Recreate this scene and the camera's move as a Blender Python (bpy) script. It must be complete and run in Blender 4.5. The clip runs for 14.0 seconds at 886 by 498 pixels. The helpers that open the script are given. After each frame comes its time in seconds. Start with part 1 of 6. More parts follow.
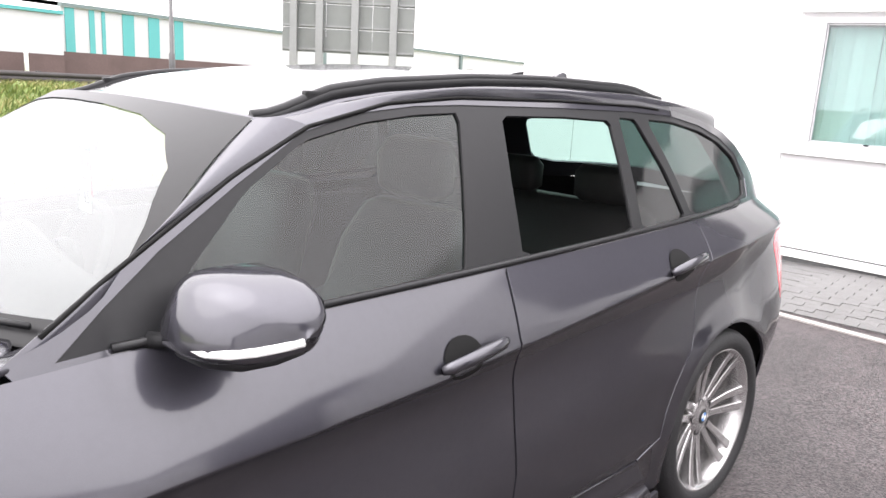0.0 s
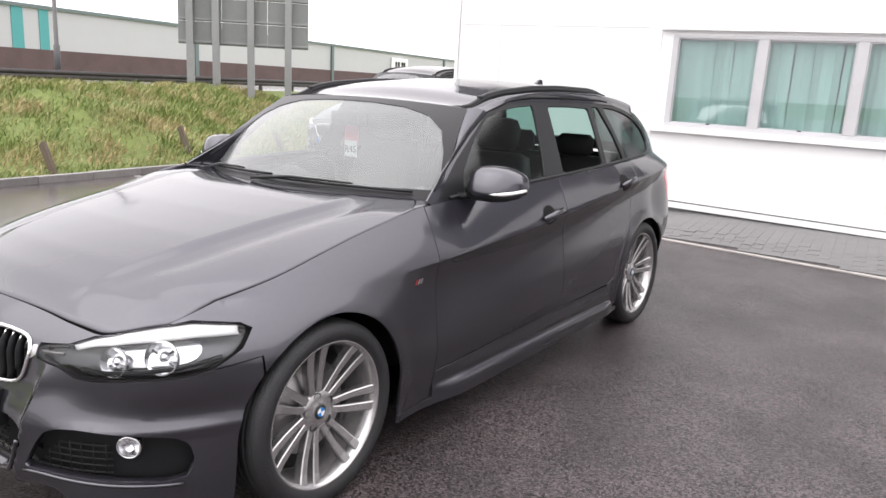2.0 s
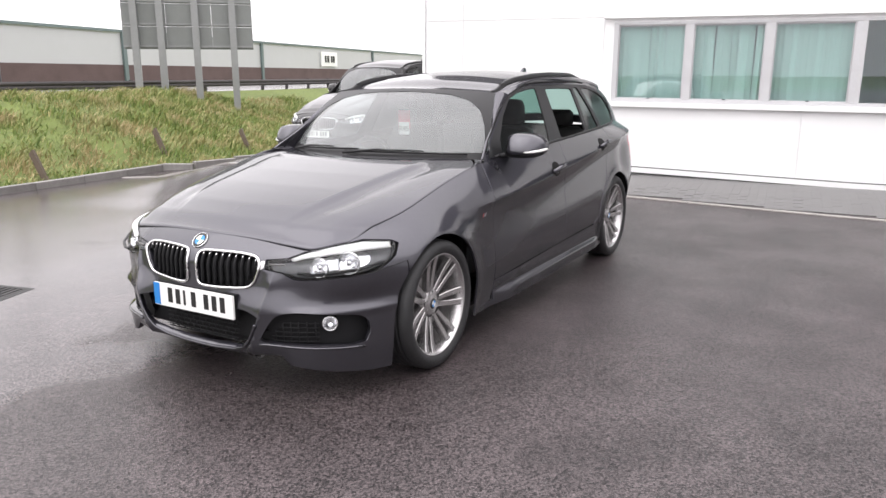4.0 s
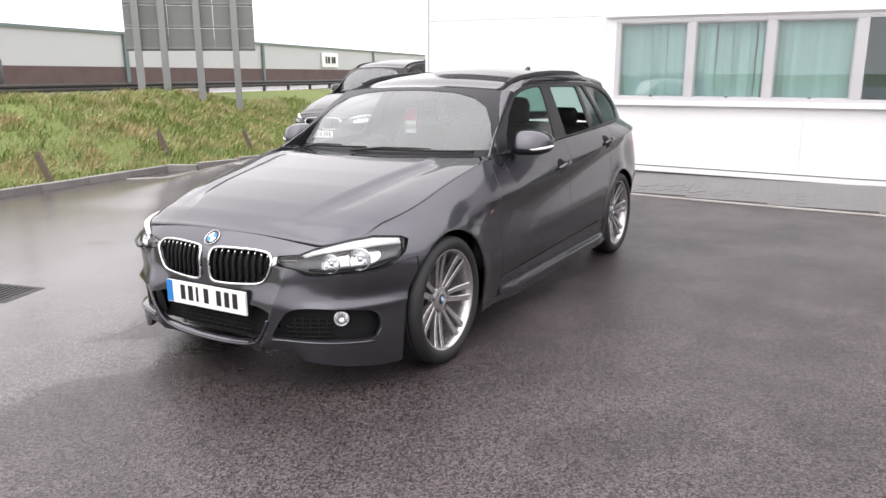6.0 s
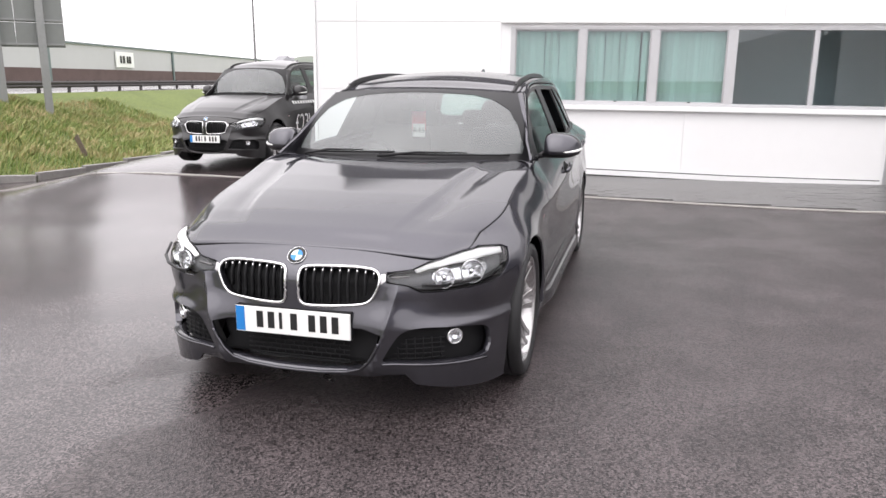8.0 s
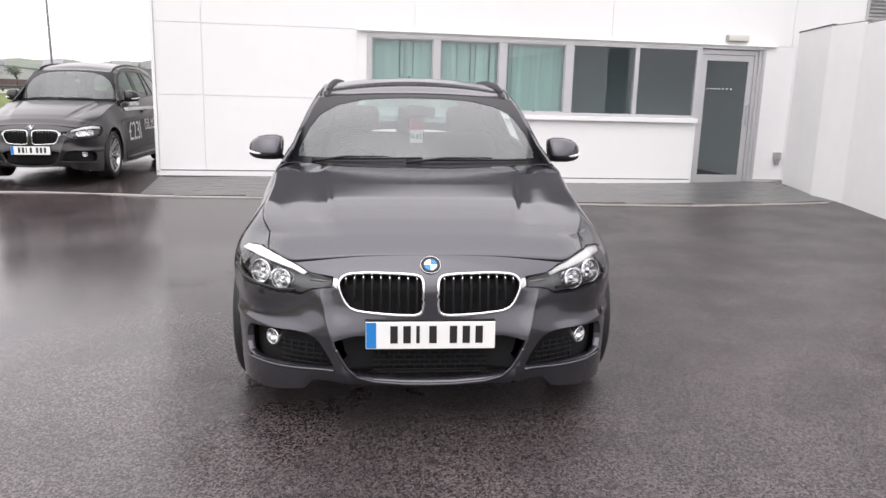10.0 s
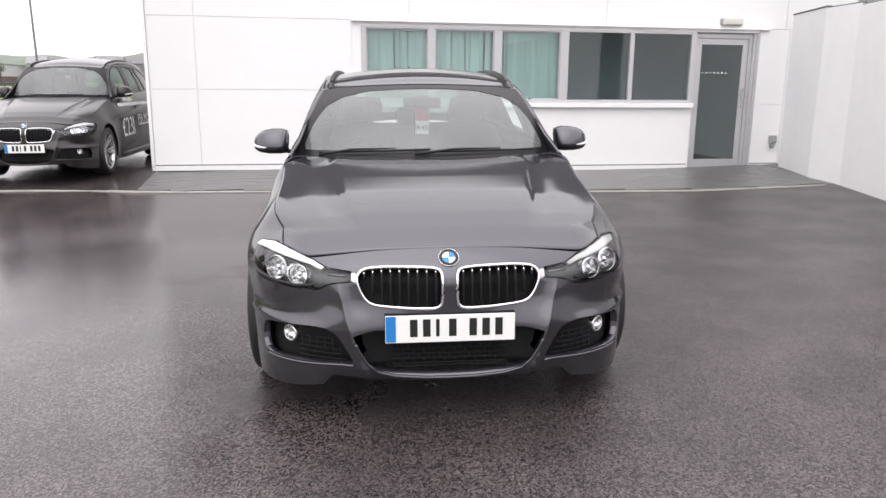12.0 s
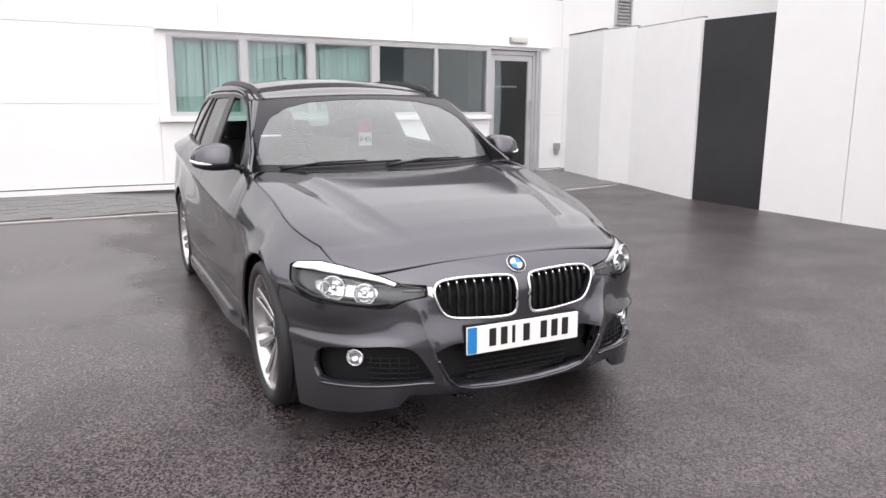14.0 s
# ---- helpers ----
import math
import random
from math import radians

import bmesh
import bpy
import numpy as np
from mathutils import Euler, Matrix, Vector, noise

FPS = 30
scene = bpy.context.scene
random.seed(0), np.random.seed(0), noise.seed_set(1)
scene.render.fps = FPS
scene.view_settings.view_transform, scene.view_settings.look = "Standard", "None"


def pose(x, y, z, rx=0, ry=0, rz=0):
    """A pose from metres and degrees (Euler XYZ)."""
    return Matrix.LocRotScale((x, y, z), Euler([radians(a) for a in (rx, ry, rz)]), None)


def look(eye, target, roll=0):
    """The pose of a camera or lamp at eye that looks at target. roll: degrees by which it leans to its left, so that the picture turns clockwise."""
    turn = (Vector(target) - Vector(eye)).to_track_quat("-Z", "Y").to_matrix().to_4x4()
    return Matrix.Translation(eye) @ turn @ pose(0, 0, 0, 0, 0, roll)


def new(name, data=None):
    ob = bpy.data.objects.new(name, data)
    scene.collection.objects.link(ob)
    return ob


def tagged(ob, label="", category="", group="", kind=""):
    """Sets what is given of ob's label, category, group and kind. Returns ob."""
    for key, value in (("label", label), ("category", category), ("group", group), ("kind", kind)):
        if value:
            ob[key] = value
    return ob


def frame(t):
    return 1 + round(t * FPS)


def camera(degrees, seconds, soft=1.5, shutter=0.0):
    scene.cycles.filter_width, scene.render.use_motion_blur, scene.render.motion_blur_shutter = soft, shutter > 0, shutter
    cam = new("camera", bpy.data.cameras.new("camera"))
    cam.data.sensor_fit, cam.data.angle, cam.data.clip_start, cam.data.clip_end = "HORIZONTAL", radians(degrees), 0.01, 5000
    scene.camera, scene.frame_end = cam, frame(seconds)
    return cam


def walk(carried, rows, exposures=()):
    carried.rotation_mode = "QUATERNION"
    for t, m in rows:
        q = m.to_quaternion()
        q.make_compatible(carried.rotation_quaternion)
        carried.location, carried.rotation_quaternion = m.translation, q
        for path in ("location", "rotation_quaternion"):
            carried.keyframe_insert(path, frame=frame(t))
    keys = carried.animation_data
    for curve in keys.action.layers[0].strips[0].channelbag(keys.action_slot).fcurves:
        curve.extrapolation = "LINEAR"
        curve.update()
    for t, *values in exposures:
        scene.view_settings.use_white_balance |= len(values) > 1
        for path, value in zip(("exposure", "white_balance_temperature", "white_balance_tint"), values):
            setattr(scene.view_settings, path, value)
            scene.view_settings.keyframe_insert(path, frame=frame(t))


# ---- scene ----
from mathutils.geometry import delaunay_2d_cdt
cam = camera(61.1, 14.0)
PATH = [
    (0, (1.959, 0.189, 1.416), (0.706, 1.692, 1.001), 3.0),
    (0.5, (2.095, -0.385, 1.42), (0.944, 1.198, 1.009), 2.1),
    (1, (2.188, -0.923, 1.425), (1.118, 0.718, 1.026), 2.0),
    (1.5, (2.264, -1.466, 1.435), (1.289, 0.23, 1.021), 2.2),
    (2, (2.346, -1.966, 1.441), (1.382, -0.266, 1.015), 2.8),
    (2.5, (2.361, -2.449, 1.454), (1.486, -0.703, 1.022), 1.8),
    (3, (2.397, -2.89, 1.451), (1.518, -1.145, 1.027), 0.7),
    (3.5, (2.373, -3.24, 1.44), (1.575, -1.463, 0.986), 0.1),
    (3.7, (2.381, -3.322, 1.443), (1.573, -1.549, 0.994), -0.1),
    (6, (2.368, -3.411, 1.433), (1.552, -1.64, 0.985), -0.6),
    (6.5, (2.327, -3.413, 1.429), (1.519, -1.642, 0.973), 0.6),
    (7, (2.033, -3.5, 1.429), (1.36, -1.672, 0.976), 2.2),
    (7.2, (1.872, -3.565, 1.437), (1.261, -1.717, 0.977), 2.0),
    (9.3, (-0.205, -3.657, 1.392), (-0.046, -1.706, 0.98), 0.2),
    (9.5, (-0.312, -3.642, 1.39), (-0.094, -1.698, 0.975), 1.1),
    (10, (-0.515, -3.633, 1.393), (-0.187, -1.704, 0.981), 0.9),
    (10.5, (-0.607, -3.587, 1.4), (-0.187, -1.677, 0.983), 0.4),
    (11, (-0.633, -3.569, 1.394), (-0.268, -1.65, 0.964), 0.2),
    (11.5, (-0.625, -3.586, 1.397), (-0.272, -1.667, 0.955), 0.3),
    (12, (-0.617, -3.595, 1.401), (-0.267, -1.676, 0.961), -0.2),
    (12.5, (-0.68, -3.559, 1.4), (-0.274, -1.649, 0.966), 1.1),
    (13, (-1.02, -3.388, 1.382), (-0.374, -1.544, 0.951), 0.6),
    (13.5, (-1.416, -3.291, 1.395), (-0.617, -1.507, 0.973), 0.1),
    (14, (-1.854, -3.101, 1.378), (-0.841, -1.425, 0.973), -0.2),
]
walk(cam, [(t, look(eye, target, roll)) for t, eye, target, roll in PATH], exposures=[(0.0, 0.9), (0.5, 0.5), (1.0, 0.3), (1.5, 0.18), (2.0, 0.15), (3.5, 0.08), (7.0, 0.08), (9.5, -0.16), (12.0, -0.13), (14.0, -0.06)])

# ---- world and light ----
world = bpy.data.worlds.new("overcast_sky")
scene.world = world
world.use_nodes = True
wt = world.node_tree
sky = wt.nodes.new("ShaderNodeTexSky")
sky.sky_type, sky.sun_disc = "NISHITA", False
sky.sun_elevation, sky.sun_rotation = radians(60), radians(211)
sky.air_density, sky.dust_density = 1.0, 4.0
grey = wt.nodes.new("ShaderNodeHueSaturation")
grey.inputs["Saturation"].default_value = 0.12
wt.links.new(sky.outputs[0], grey.inputs["Color"])
cloud = wt.nodes.new("ShaderNodeMix")
cloud.data_type = "RGBA"
cloud.inputs["Factor"].default_value = 0.8
place = wt.nodes.new("ShaderNodeTexCoord")
split = wt.nodes.new("ShaderNodeSeparateXYZ")
wt.links.new(place.outputs["Generated"], split.inputs[0])
rise = wt.nodes.new("ShaderNodeMix")
rise.data_type = "RGBA"
rise.inputs["A"].default_value = (13.0, 12.5, 12.9, 1)
rise.inputs["B"].default_value = (24.4, 23.4, 24.3, 1)
wt.links.new(split.outputs[2], rise.inputs["Factor"])
wt.links.new(rise.outputs["Result"], cloud.inputs["B"])
wt.links.new(grey.outputs[0], cloud.inputs["A"])
wt.links.new(cloud.outputs["Result"], wt.nodes["Background"].inputs[0])
wt.nodes["Background"].inputs[1].default_value = 0.15
sun_data = bpy.data.lights.new("sun", "SUN")
sun_data.energy, sun_data.angle, sun_data.color = 0.9, radians(75), (1.0, 0.97, 0.94)
sun = new("sun", sun_data)
sun.matrix_basis = look((0, 0, 30), (0 + 30 * 0.30, 0 + 30 * 0.5, 0))


# ---- materials ----
def material(name, colour, rough=0.5, metal=0.0, grain=0.0, scale=30.0, bump=0.0, bump_scale=200.0, coat=0.0, wear=0.0, spec=0.5, rough_var=0.0):
    m = bpy.data.materials.new(name)
    m.use_nodes = True
    nt = m.node_tree
    b = nt.nodes["Principled BSDF"]
    b.inputs["Base Color"].default_value = (*colour, 1)
    b.inputs["Roughness"].default_value = rough
    b.inputs["Metallic"].default_value = metal
    b.inputs["Coat Weight"].default_value = coat
    b.inputs["Coat Roughness"].default_value = 0.09
    b.inputs["Specular IOR Level"].default_value = spec
    co = nt.nodes.new("ShaderNodeTexCoord")
    if grain or wear:
        fine = nt.nodes.new("ShaderNodeTexNoise")
        fine.inputs["Scale"].default_value, fine.inputs["Detail"].default_value = scale, 6
        wide = nt.nodes.new("ShaderNodeTexNoise")
        wide.inputs["Scale"].default_value, wide.inputs["Detail"].default_value = scale * 0.06, 4
        nt.links.new(co.outputs["Object"], fine.inputs["Vector"])
        nt.links.new(co.outputs["Object"], wide.inputs["Vector"])
        mix1 = nt.nodes.new("ShaderNodeMix")
        mix1.data_type = "RGBA"
        mix1.inputs["A"].default_value = (*[c * (1 - grain) for c in colour], 1)
        mix1.inputs["B"].default_value = (*[min(1, c * (1 + grain)) for c in colour], 1)
        nt.links.new(fine.outputs[0], mix1.inputs["Factor"])
        mix2 = nt.nodes.new("ShaderNodeMix")
        mix2.data_type = "RGBA"
        mix2.inputs["B"].default_value = (*[c * (1 - wear) for c in colour], 1)
        ramp = nt.nodes.new("ShaderNodeMapRange")
        ramp.inputs[1].default_value, ramp.inputs[2].default_value = 0.45, 0.75
        nt.links.new(wide.outputs[0], ramp.inputs[0])
        nt.links.new(ramp.outputs[0], mix2.inputs["Factor"])
        nt.links.new(mix1.outputs["Result"], mix2.inputs["A"])
        nt.links.new(mix2.outputs["Result"], b.inputs["Base Color"])
        if rough_var:
            mr = nt.nodes.new("ShaderNodeMapRange")
            mr.inputs[1].default_value, mr.inputs[2].default_value = 0.3, 0.7
            mr.inputs[3].default_value, mr.inputs[4].default_value = max(0, rough - rough_var), min(1, rough + rough_var)
            nt.links.new(wide.outputs[0], mr.inputs[0])
            nt.links.new(mr.outputs[0], b.inputs["Roughness"])
    if bump:
        bn = nt.nodes.new("ShaderNodeTexNoise")
        bn.inputs["Scale"].default_value, bn.inputs["Detail"].default_value = bump_scale, 3
        nt.links.new(co.outputs["Object"], bn.inputs["Vector"])
        bu = nt.nodes.new("ShaderNodeBump")
        bu.inputs["Strength"].default_value, bu.inputs["Distance"].default_value = bump, 0.01
        nt.links.new(bn.outputs[0], bu.inputs["Height"])
        nt.links.new(bu.outputs[0], b.inputs["Normal"])
    return m


def glass(name, tint, ior=1.5, rough=0.0, mist_sheen=0.0, veil=(0.4, 0.42, 0.42)):
    m = bpy.data.materials.new(name)
    m.use_nodes = True
    nt = m.node_tree
    nt.nodes.remove(nt.nodes["Principled BSDF"])
    tr, gl, fr, mx = (nt.nodes.new("ShaderNode" + k) for k in ("BsdfTransparent", "BsdfGlossy", "Fresnel", "MixShader"))
    tr.inputs[0].default_value = (*tint, 1)
    gl.inputs["Roughness"].default_value = rough
    fr.inputs[0].default_value = ior
    nt.links.new(fr.outputs[0], mx.inputs[0])
    if mist_sheen:
        # a pale film over the pane: fine rain droplets, plus painted sky-reflection haze
        film, wet, co, cloudy, mr = (nt.nodes.new("ShaderNode" + k) for k in ("BsdfDiffuse", "MixShader", "TexCoord", "TexNoise", "MapRange"))
        film.inputs[0].default_value = (*veil, 1)
        cloudy.inputs["Scale"].default_value, cloudy.inputs["Detail"].default_value = 3.0, 5
        mr.inputs[1].default_value, mr.inputs[2].default_value = 0.3, 0.7
        mr.inputs[3].default_value, mr.inputs[4].default_value = mist_sheen * 0.88, mist_sheen * 1.12
        nt.links.new(co.outputs["Object"], cloudy.inputs["Vector"])
        nt.links.new(cloudy.outputs[0], mr.inputs[0])
        nt.links.new(mr.outputs[0], wet.inputs[0])
        nt.links.new(tr.outputs[0], wet.inputs[1])
        nt.links.new(film.outputs[0], wet.inputs[2])
        tr = wet
    nt.links.new(tr.outputs[0], mx.inputs[1])
    nt.links.new(gl.outputs[0], mx.inputs[2])
    nt.links.new(mx.outputs[0], nt.nodes["Material Output"].inputs[0])
    return m


def varied(m, amount=0.25):
    """Lets a material's colour differ from object to object."""
    nt = m.node_tree
    b = nt.nodes["Principled BSDF"]
    info = nt.nodes.new("ShaderNodeObjectInfo")
    hsv = nt.nodes.new("ShaderNodeHueSaturation")
    mr = nt.nodes.new("ShaderNodeMapRange")
    mr.inputs[3].default_value, mr.inputs[4].default_value = 1 - amount, 1 + amount
    nt.links.new(info.outputs["Random"], mr.inputs[0])
    nt.links.new(mr.outputs[0], hsv.inputs["Value"])
    link = b.inputs["Base Color"].links
    if link:
        nt.links.new(link[0].from_socket, hsv.inputs["Color"])
    else:
        hsv.inputs["Color"].default_value = b.inputs["Base Color"].default_value
    nt.links.new(hsv.outputs[0], b.inputs["Base Color"])
    return m


def wet_asphalt():
    m = bpy.data.materials.new("wet_asphalt")
    m.use_nodes = True
    nt = m.node_tree
    L = nt.links.new
    b = nt.nodes["Principled BSDF"]
    co = nt.nodes.new("ShaderNodeTexCoord")

    def noise_tex(scale, detail=4):
        n = nt.nodes.new("ShaderNodeTexNoise")
        n.inputs["Scale"].default_value, n.inputs["Detail"].default_value = scale, detail
        L(co.outputs["Object"], n.inputs["Vector"])
        return n

    def ranged(src, a, c, lo, hi):
        r = nt.nodes.new("ShaderNodeMapRange")
        r.interpolation_type = "SMOOTHSTEP"
        for k, v in zip((1, 2, 3, 4), (a, c, lo, hi)):
            r.inputs[k].default_value = v
        L(src, r.inputs[0])
        return r.outputs[0]

    stones = nt.nodes.new("ShaderNodeTexVoronoi")
    stones.inputs["Scale"].default_value = 125
    L(co.outputs["Object"], stones.inputs["Vector"])
    grains, pools, wide = noise_tex(320, 3), noise_tex(0.75, 6), noise_tex(1.7, 5)
    ramp = nt.nodes.new("ShaderNodeValToRGB")
    ramp.color_ramp.elements[0].color, ramp.color_ramp.elements[1].color = (0.010, 0.0082, 0.0085, 1), (0.128, 0.105, 0.107, 1)
    ramp.color_ramp.elements[0].position, ramp.color_ramp.elements[1].position = 0.22, 1.0
    b.inputs["Specular IOR Level"].default_value = 0.36
    L(stones.outputs["Color"], ramp.inputs[0])
    tone = nt.nodes.new("ShaderNodeMix")
    tone.data_type, tone.blend_type = "RGBA", "MULTIPLY"
    tone.inputs["Factor"].default_value = 1
    grey_tone = nt.nodes.new("ShaderNodeCombineColor")
    v = ranged(wide.outputs[0], 0.3, 0.7, 0.75, 1.15)
    for k in range(3):
        L(v, grey_tone.inputs[k])
    L(ramp.outputs[0], tone.inputs["A"])
    L(grey_tone.outputs[0], tone.inputs["B"])
    L(tone.outputs["Result"], b.inputs["Base Color"])
    axes = nt.nodes.new("ShaderNodeSeparateXYZ")
    L(co.outputs["Object"], axes.inputs[0])
    low_side = nt.nodes.new("ShaderNodeMath")
    low_side.operation = "ADD"
    L(pools.outputs[0], low_side.inputs[0])
    L(ranged(axes.outputs[0], 0.7, -1.8, -0.14, 0.34), low_side.inputs[1])
    pool = ranged(low_side.outputs[0], 0.52, 0.74, 0, 1)
    film = ranged(wide.outputs[0], 0.3, 0.75, 0.36, 0.29)
    rough = nt.nodes.new("ShaderNodeMix")
    L(pool, rough.inputs["Factor"])
    L(film, rough.inputs["A"])
    rough.inputs["B"].default_value = 0.19
    L(rough.outputs["Result"], b.inputs["Roughness"])
    bump = nt.nodes.new("ShaderNodeBump")
    bump.inputs["Distance"].default_value = 0.002
    L(ranged(pool, 0, 1, 0.85, 0.08), bump.inputs["Strength"])
    add = nt.nodes.new("ShaderNodeMath")
    add.operation = "ADD"
    L(stones.outputs["Distance"], add.inputs[0])
    L(grains.outputs[0], add.inputs[1])
    L(add.outputs[0], bump.inputs["Height"])
    L(bump.outputs[0], b.inputs["Normal"])
    return m


ASPHALT = wet_asphalt()
PAINT = material("mineral_grey_metallic_paint", (0.055, 0.0535, 0.065), 0.40, 0.85, grain=0.18, scale=900, coat=1.0, wear=0.05)
PAINT.node_tree.nodes["Principled BSDF"].inputs["Specular Tint"].default_value = (0.12, 0.12, 0.13, 1)
PAINT.node_tree.nodes["Principled BSDF"].inputs["Coat IOR"].default_value = 1.62
DARK_PAINT = material("dark_metallic_paint", (0.009, 0.008, 0.009), 0.34, 0.2, grain=0.1, scale=700, coat=0.55)
BLACK_TRIM = material("black_trim", (0.010, 0.010, 0.011), 0.38, grain=0.2, scale=60, spec=0.3)
BLACK_PLASTIC = material("black_plastic", (0.008, 0.008, 0.009), 0.6, grain=0.3, scale=200, bump=0.2, bump_scale=400, spec=0.25)
SEAL = material("rubber_seal", (0.006, 0.006, 0.006), 0.7, grain=0.2, scale=100, spec=0.2)
TYRE = material("tyre_rubber", (0.014, 0.014, 0.015), 0.62, grain=0.3, scale=120, bump=0.3, bump_scale=160)
ALLOY = material("brushed_alloy", (0.50, 0.49, 0.49), 0.24, 0.85, grain=0.08, scale=150)
DARK_ALLOY = material("dark_alloy", (0.16, 0.155, 0.155), 0.35, 0.8, grain=0.1, scale=90)
CHROME = material("chrome", (0.80, 0.80, 0.81), 0.08, 1.0)
STEEL = material("brake_steel", (0.25, 0.24, 0.24), 0.4, 0.9, grain=0.2, scale=80)
SILVER = material("lamp_silver", (0.86, 0.86, 0.87), 0.22, 1.0)
LAMP_TRAY = material("lamp_tray_grey", (0.11, 0.11, 0.114), 0.35, 0.2, grain=0.1, scale=60)
LAMP_CLEAR = glass("lamp_clear", (0.96, 0.97, 0.98), 1.45)
WINDSCREEN = glass("windscreen_glass", (0.66, 0.74, 0.72), 1.62, 0.16, 0.27)
SIDE_GLASS = glass("side_glass", (0.46, 0.62, 0.58), 1.58, 0.08)
DARK_GLASS = glass("tinted_glass", (0.36, 0.52, 0.47), 1.52, 0.12)
REAR_GLASS = glass("dim_rear_side_glass", (0.13, 0.17, 0.165), 1.60, 0.08)
RED_LENS = material("red_lens", (0.58, 0.03, 0.05), 0.2, coat=0.3)
INTERIOR = material("interior_black", (0.018, 0.018, 0.019), 0.7, grain=0.3, scale=300, bump=0.2)
SEAT = material("seat_leather", (0.022, 0.021, 0.021), 0.5, grain=0.3, scale=120, bump=0.3, bump_scale=300)
LINING = material("headliner_grey", (0.30, 0.29, 0.28), 0.9, grain=0.1, scale=300)
WHITE_PLATE = material("plate_white", (0.82, 0.82, 0.80), 0.35, grain=0.03, scale=40)
BLUE = material("flag_blue", (0.02, 0.20, 0.55), 0.35)
INK = material("black_ink", (0.012, 0.012, 0.012), 0.45)
BADGE_RED = material("badge_red", (0.30, 0.03, 0.04), 0.4)
RED_TAG = material("red_card", (0.62, 0.03, 0.06), 0.6)
PAPER = material("white_card", (0.80, 0.81, 0.80), 0.7)
WHITE_DECAL = material("white_vinyl", (0.86, 0.86, 0.86), 0.5)
CLADDING = material("white_cladding", (0.80, 0.80, 0.80), 0.45, grain=0.02, scale=6, wear=0.05)
FASCIA = material("dark_fascia", (0.085, 0.086, 0.092), 0.45, grain=0.08, scale=6, wear=0.1)
TRIM_WHITE = material("white_trim", (0.80, 0.80, 0.80), 0.4, grain=0.03, scale=20, wear=0.06)
ALU = material("grey_aluminium", (0.52, 0.52, 0.53), 0.42, 0.35, grain=0.08, scale=40, wear=0.08)
PLINTH = material("dark_plinth", (0.09, 0.09, 0.09), 0.8, grain=0.3, scale=20)
BLIND = varied(material("teal_blind_fabric", (0.66, 0.84, 0.79), 0.85, grain=0.06, scale=60), 0.10)
ROOM = material("room_wall", (0.64, 0.68, 0.72), 0.9, grain=0.05, scale=3)
PANE = glass("window_pane", (0.88, 0.94, 0.94), 1.72)
FENCE_WHITE = material("white_boarding", (0.78, 0.78, 0.78), 0.5, grain=0.04, scale=4, wear=0.10)
GATE_BLACK = material("black_gate", (0.020, 0.020, 0.022), 0.33, grain=0.3, scale=5, wear=0.3)
CONCRETE = varied(material("wet_concrete", (0.20, 0.19, 0.18), 0.6, grain=0.3, scale=25, bump=0.5, bump_scale=120, wear=0.3), 0.12)
PAVER = varied(material("grey_block_paving", (0.115, 0.112, 0.110), 0.30, grain=0.3, scale=60, bump=0.25, bump_scale=150, wear=0.2), 0.09)
EDGING = material("pale_edging", (0.38, 0.36, 0.34), 0.5, grain=0.2, scale=30, wear=0.25)
SOIL = material("bank_soil", (0.11, 0.14, 0.035), 0.95, grain=0.5, scale=8, bump=0.8, bump_scale=20, wear=0.3)
GALV = material("galvanised_steel", (0.25, 0.255, 0.255), 0.5, 0.5, grain=0.12, scale=12, wear=0.15)
SIGN_BACK = material("sign_back_grey", (0.20, 0.21, 0.205), 0.55, 0.25, grain=0.1, scale=5, wear=0.12)
RAIL = material("dark_guard_rail", (0.05, 0.045, 0.045), 0.6, 0.3, grain=0.4, scale=6)
WOOD = material("weathered_stake", (0.10, 0.075, 0.055), 0.85, grain=0.4, scale=40, bump=0.5)
SHEET = material("white_sheeting", (0.46, 0.465, 0.475), 0.5, grain=0.04, scale=1.2, wear=0.08)
SHEET_ROOF = material("pale_roof_sheet", (0.55, 0.56, 0.56), 0.5, grain=0.1, scale=0.8, wear=0.1)
BROWN = material("brown_brick_base", (0.105, 0.070, 0.068), 0.85, grain=0.25, scale=14, wear=0.2)
TEAL = material("teal_cladding", (0.07, 0.30, 0.30), 0.5, grain=0.05, scale=3)
GUTTER = material("dark_gutter", (0.12, 0.16, 0.16), 0.5)
POLE = material("dark_pole", (0.10, 0.10, 0.10), 0.5, 0.4, grain=0.2, scale=9)
HILL = material("far_hill", (0.16, 0.18, 0.15), 1.0, grain=0.4, scale=0.05, wear=0.3)
HOUSES = varied(material("far_house", (0.22, 0.22, 0.23), 0.9, grain=0.1, scale=0.3), 0.3)
BARK = material("bark", (0.06, 0.05, 0.045), 0.9, grain=0.4, scale=20)
GREY_BOX = material("grey_meter_box", (0.30, 0.30, 0.30), 0.5, grain=0.1, scale=30)
LAMP_COVER = material("ribbed_lamp_cover", (0.58, 0.57, 0.52), 0.35, grain=0.05, scale=40)
IRON = material("cast_iron", (0.03, 0.03, 0.03), 0.5, 0.5, grain=0.3, scale=50, bump=0.4)


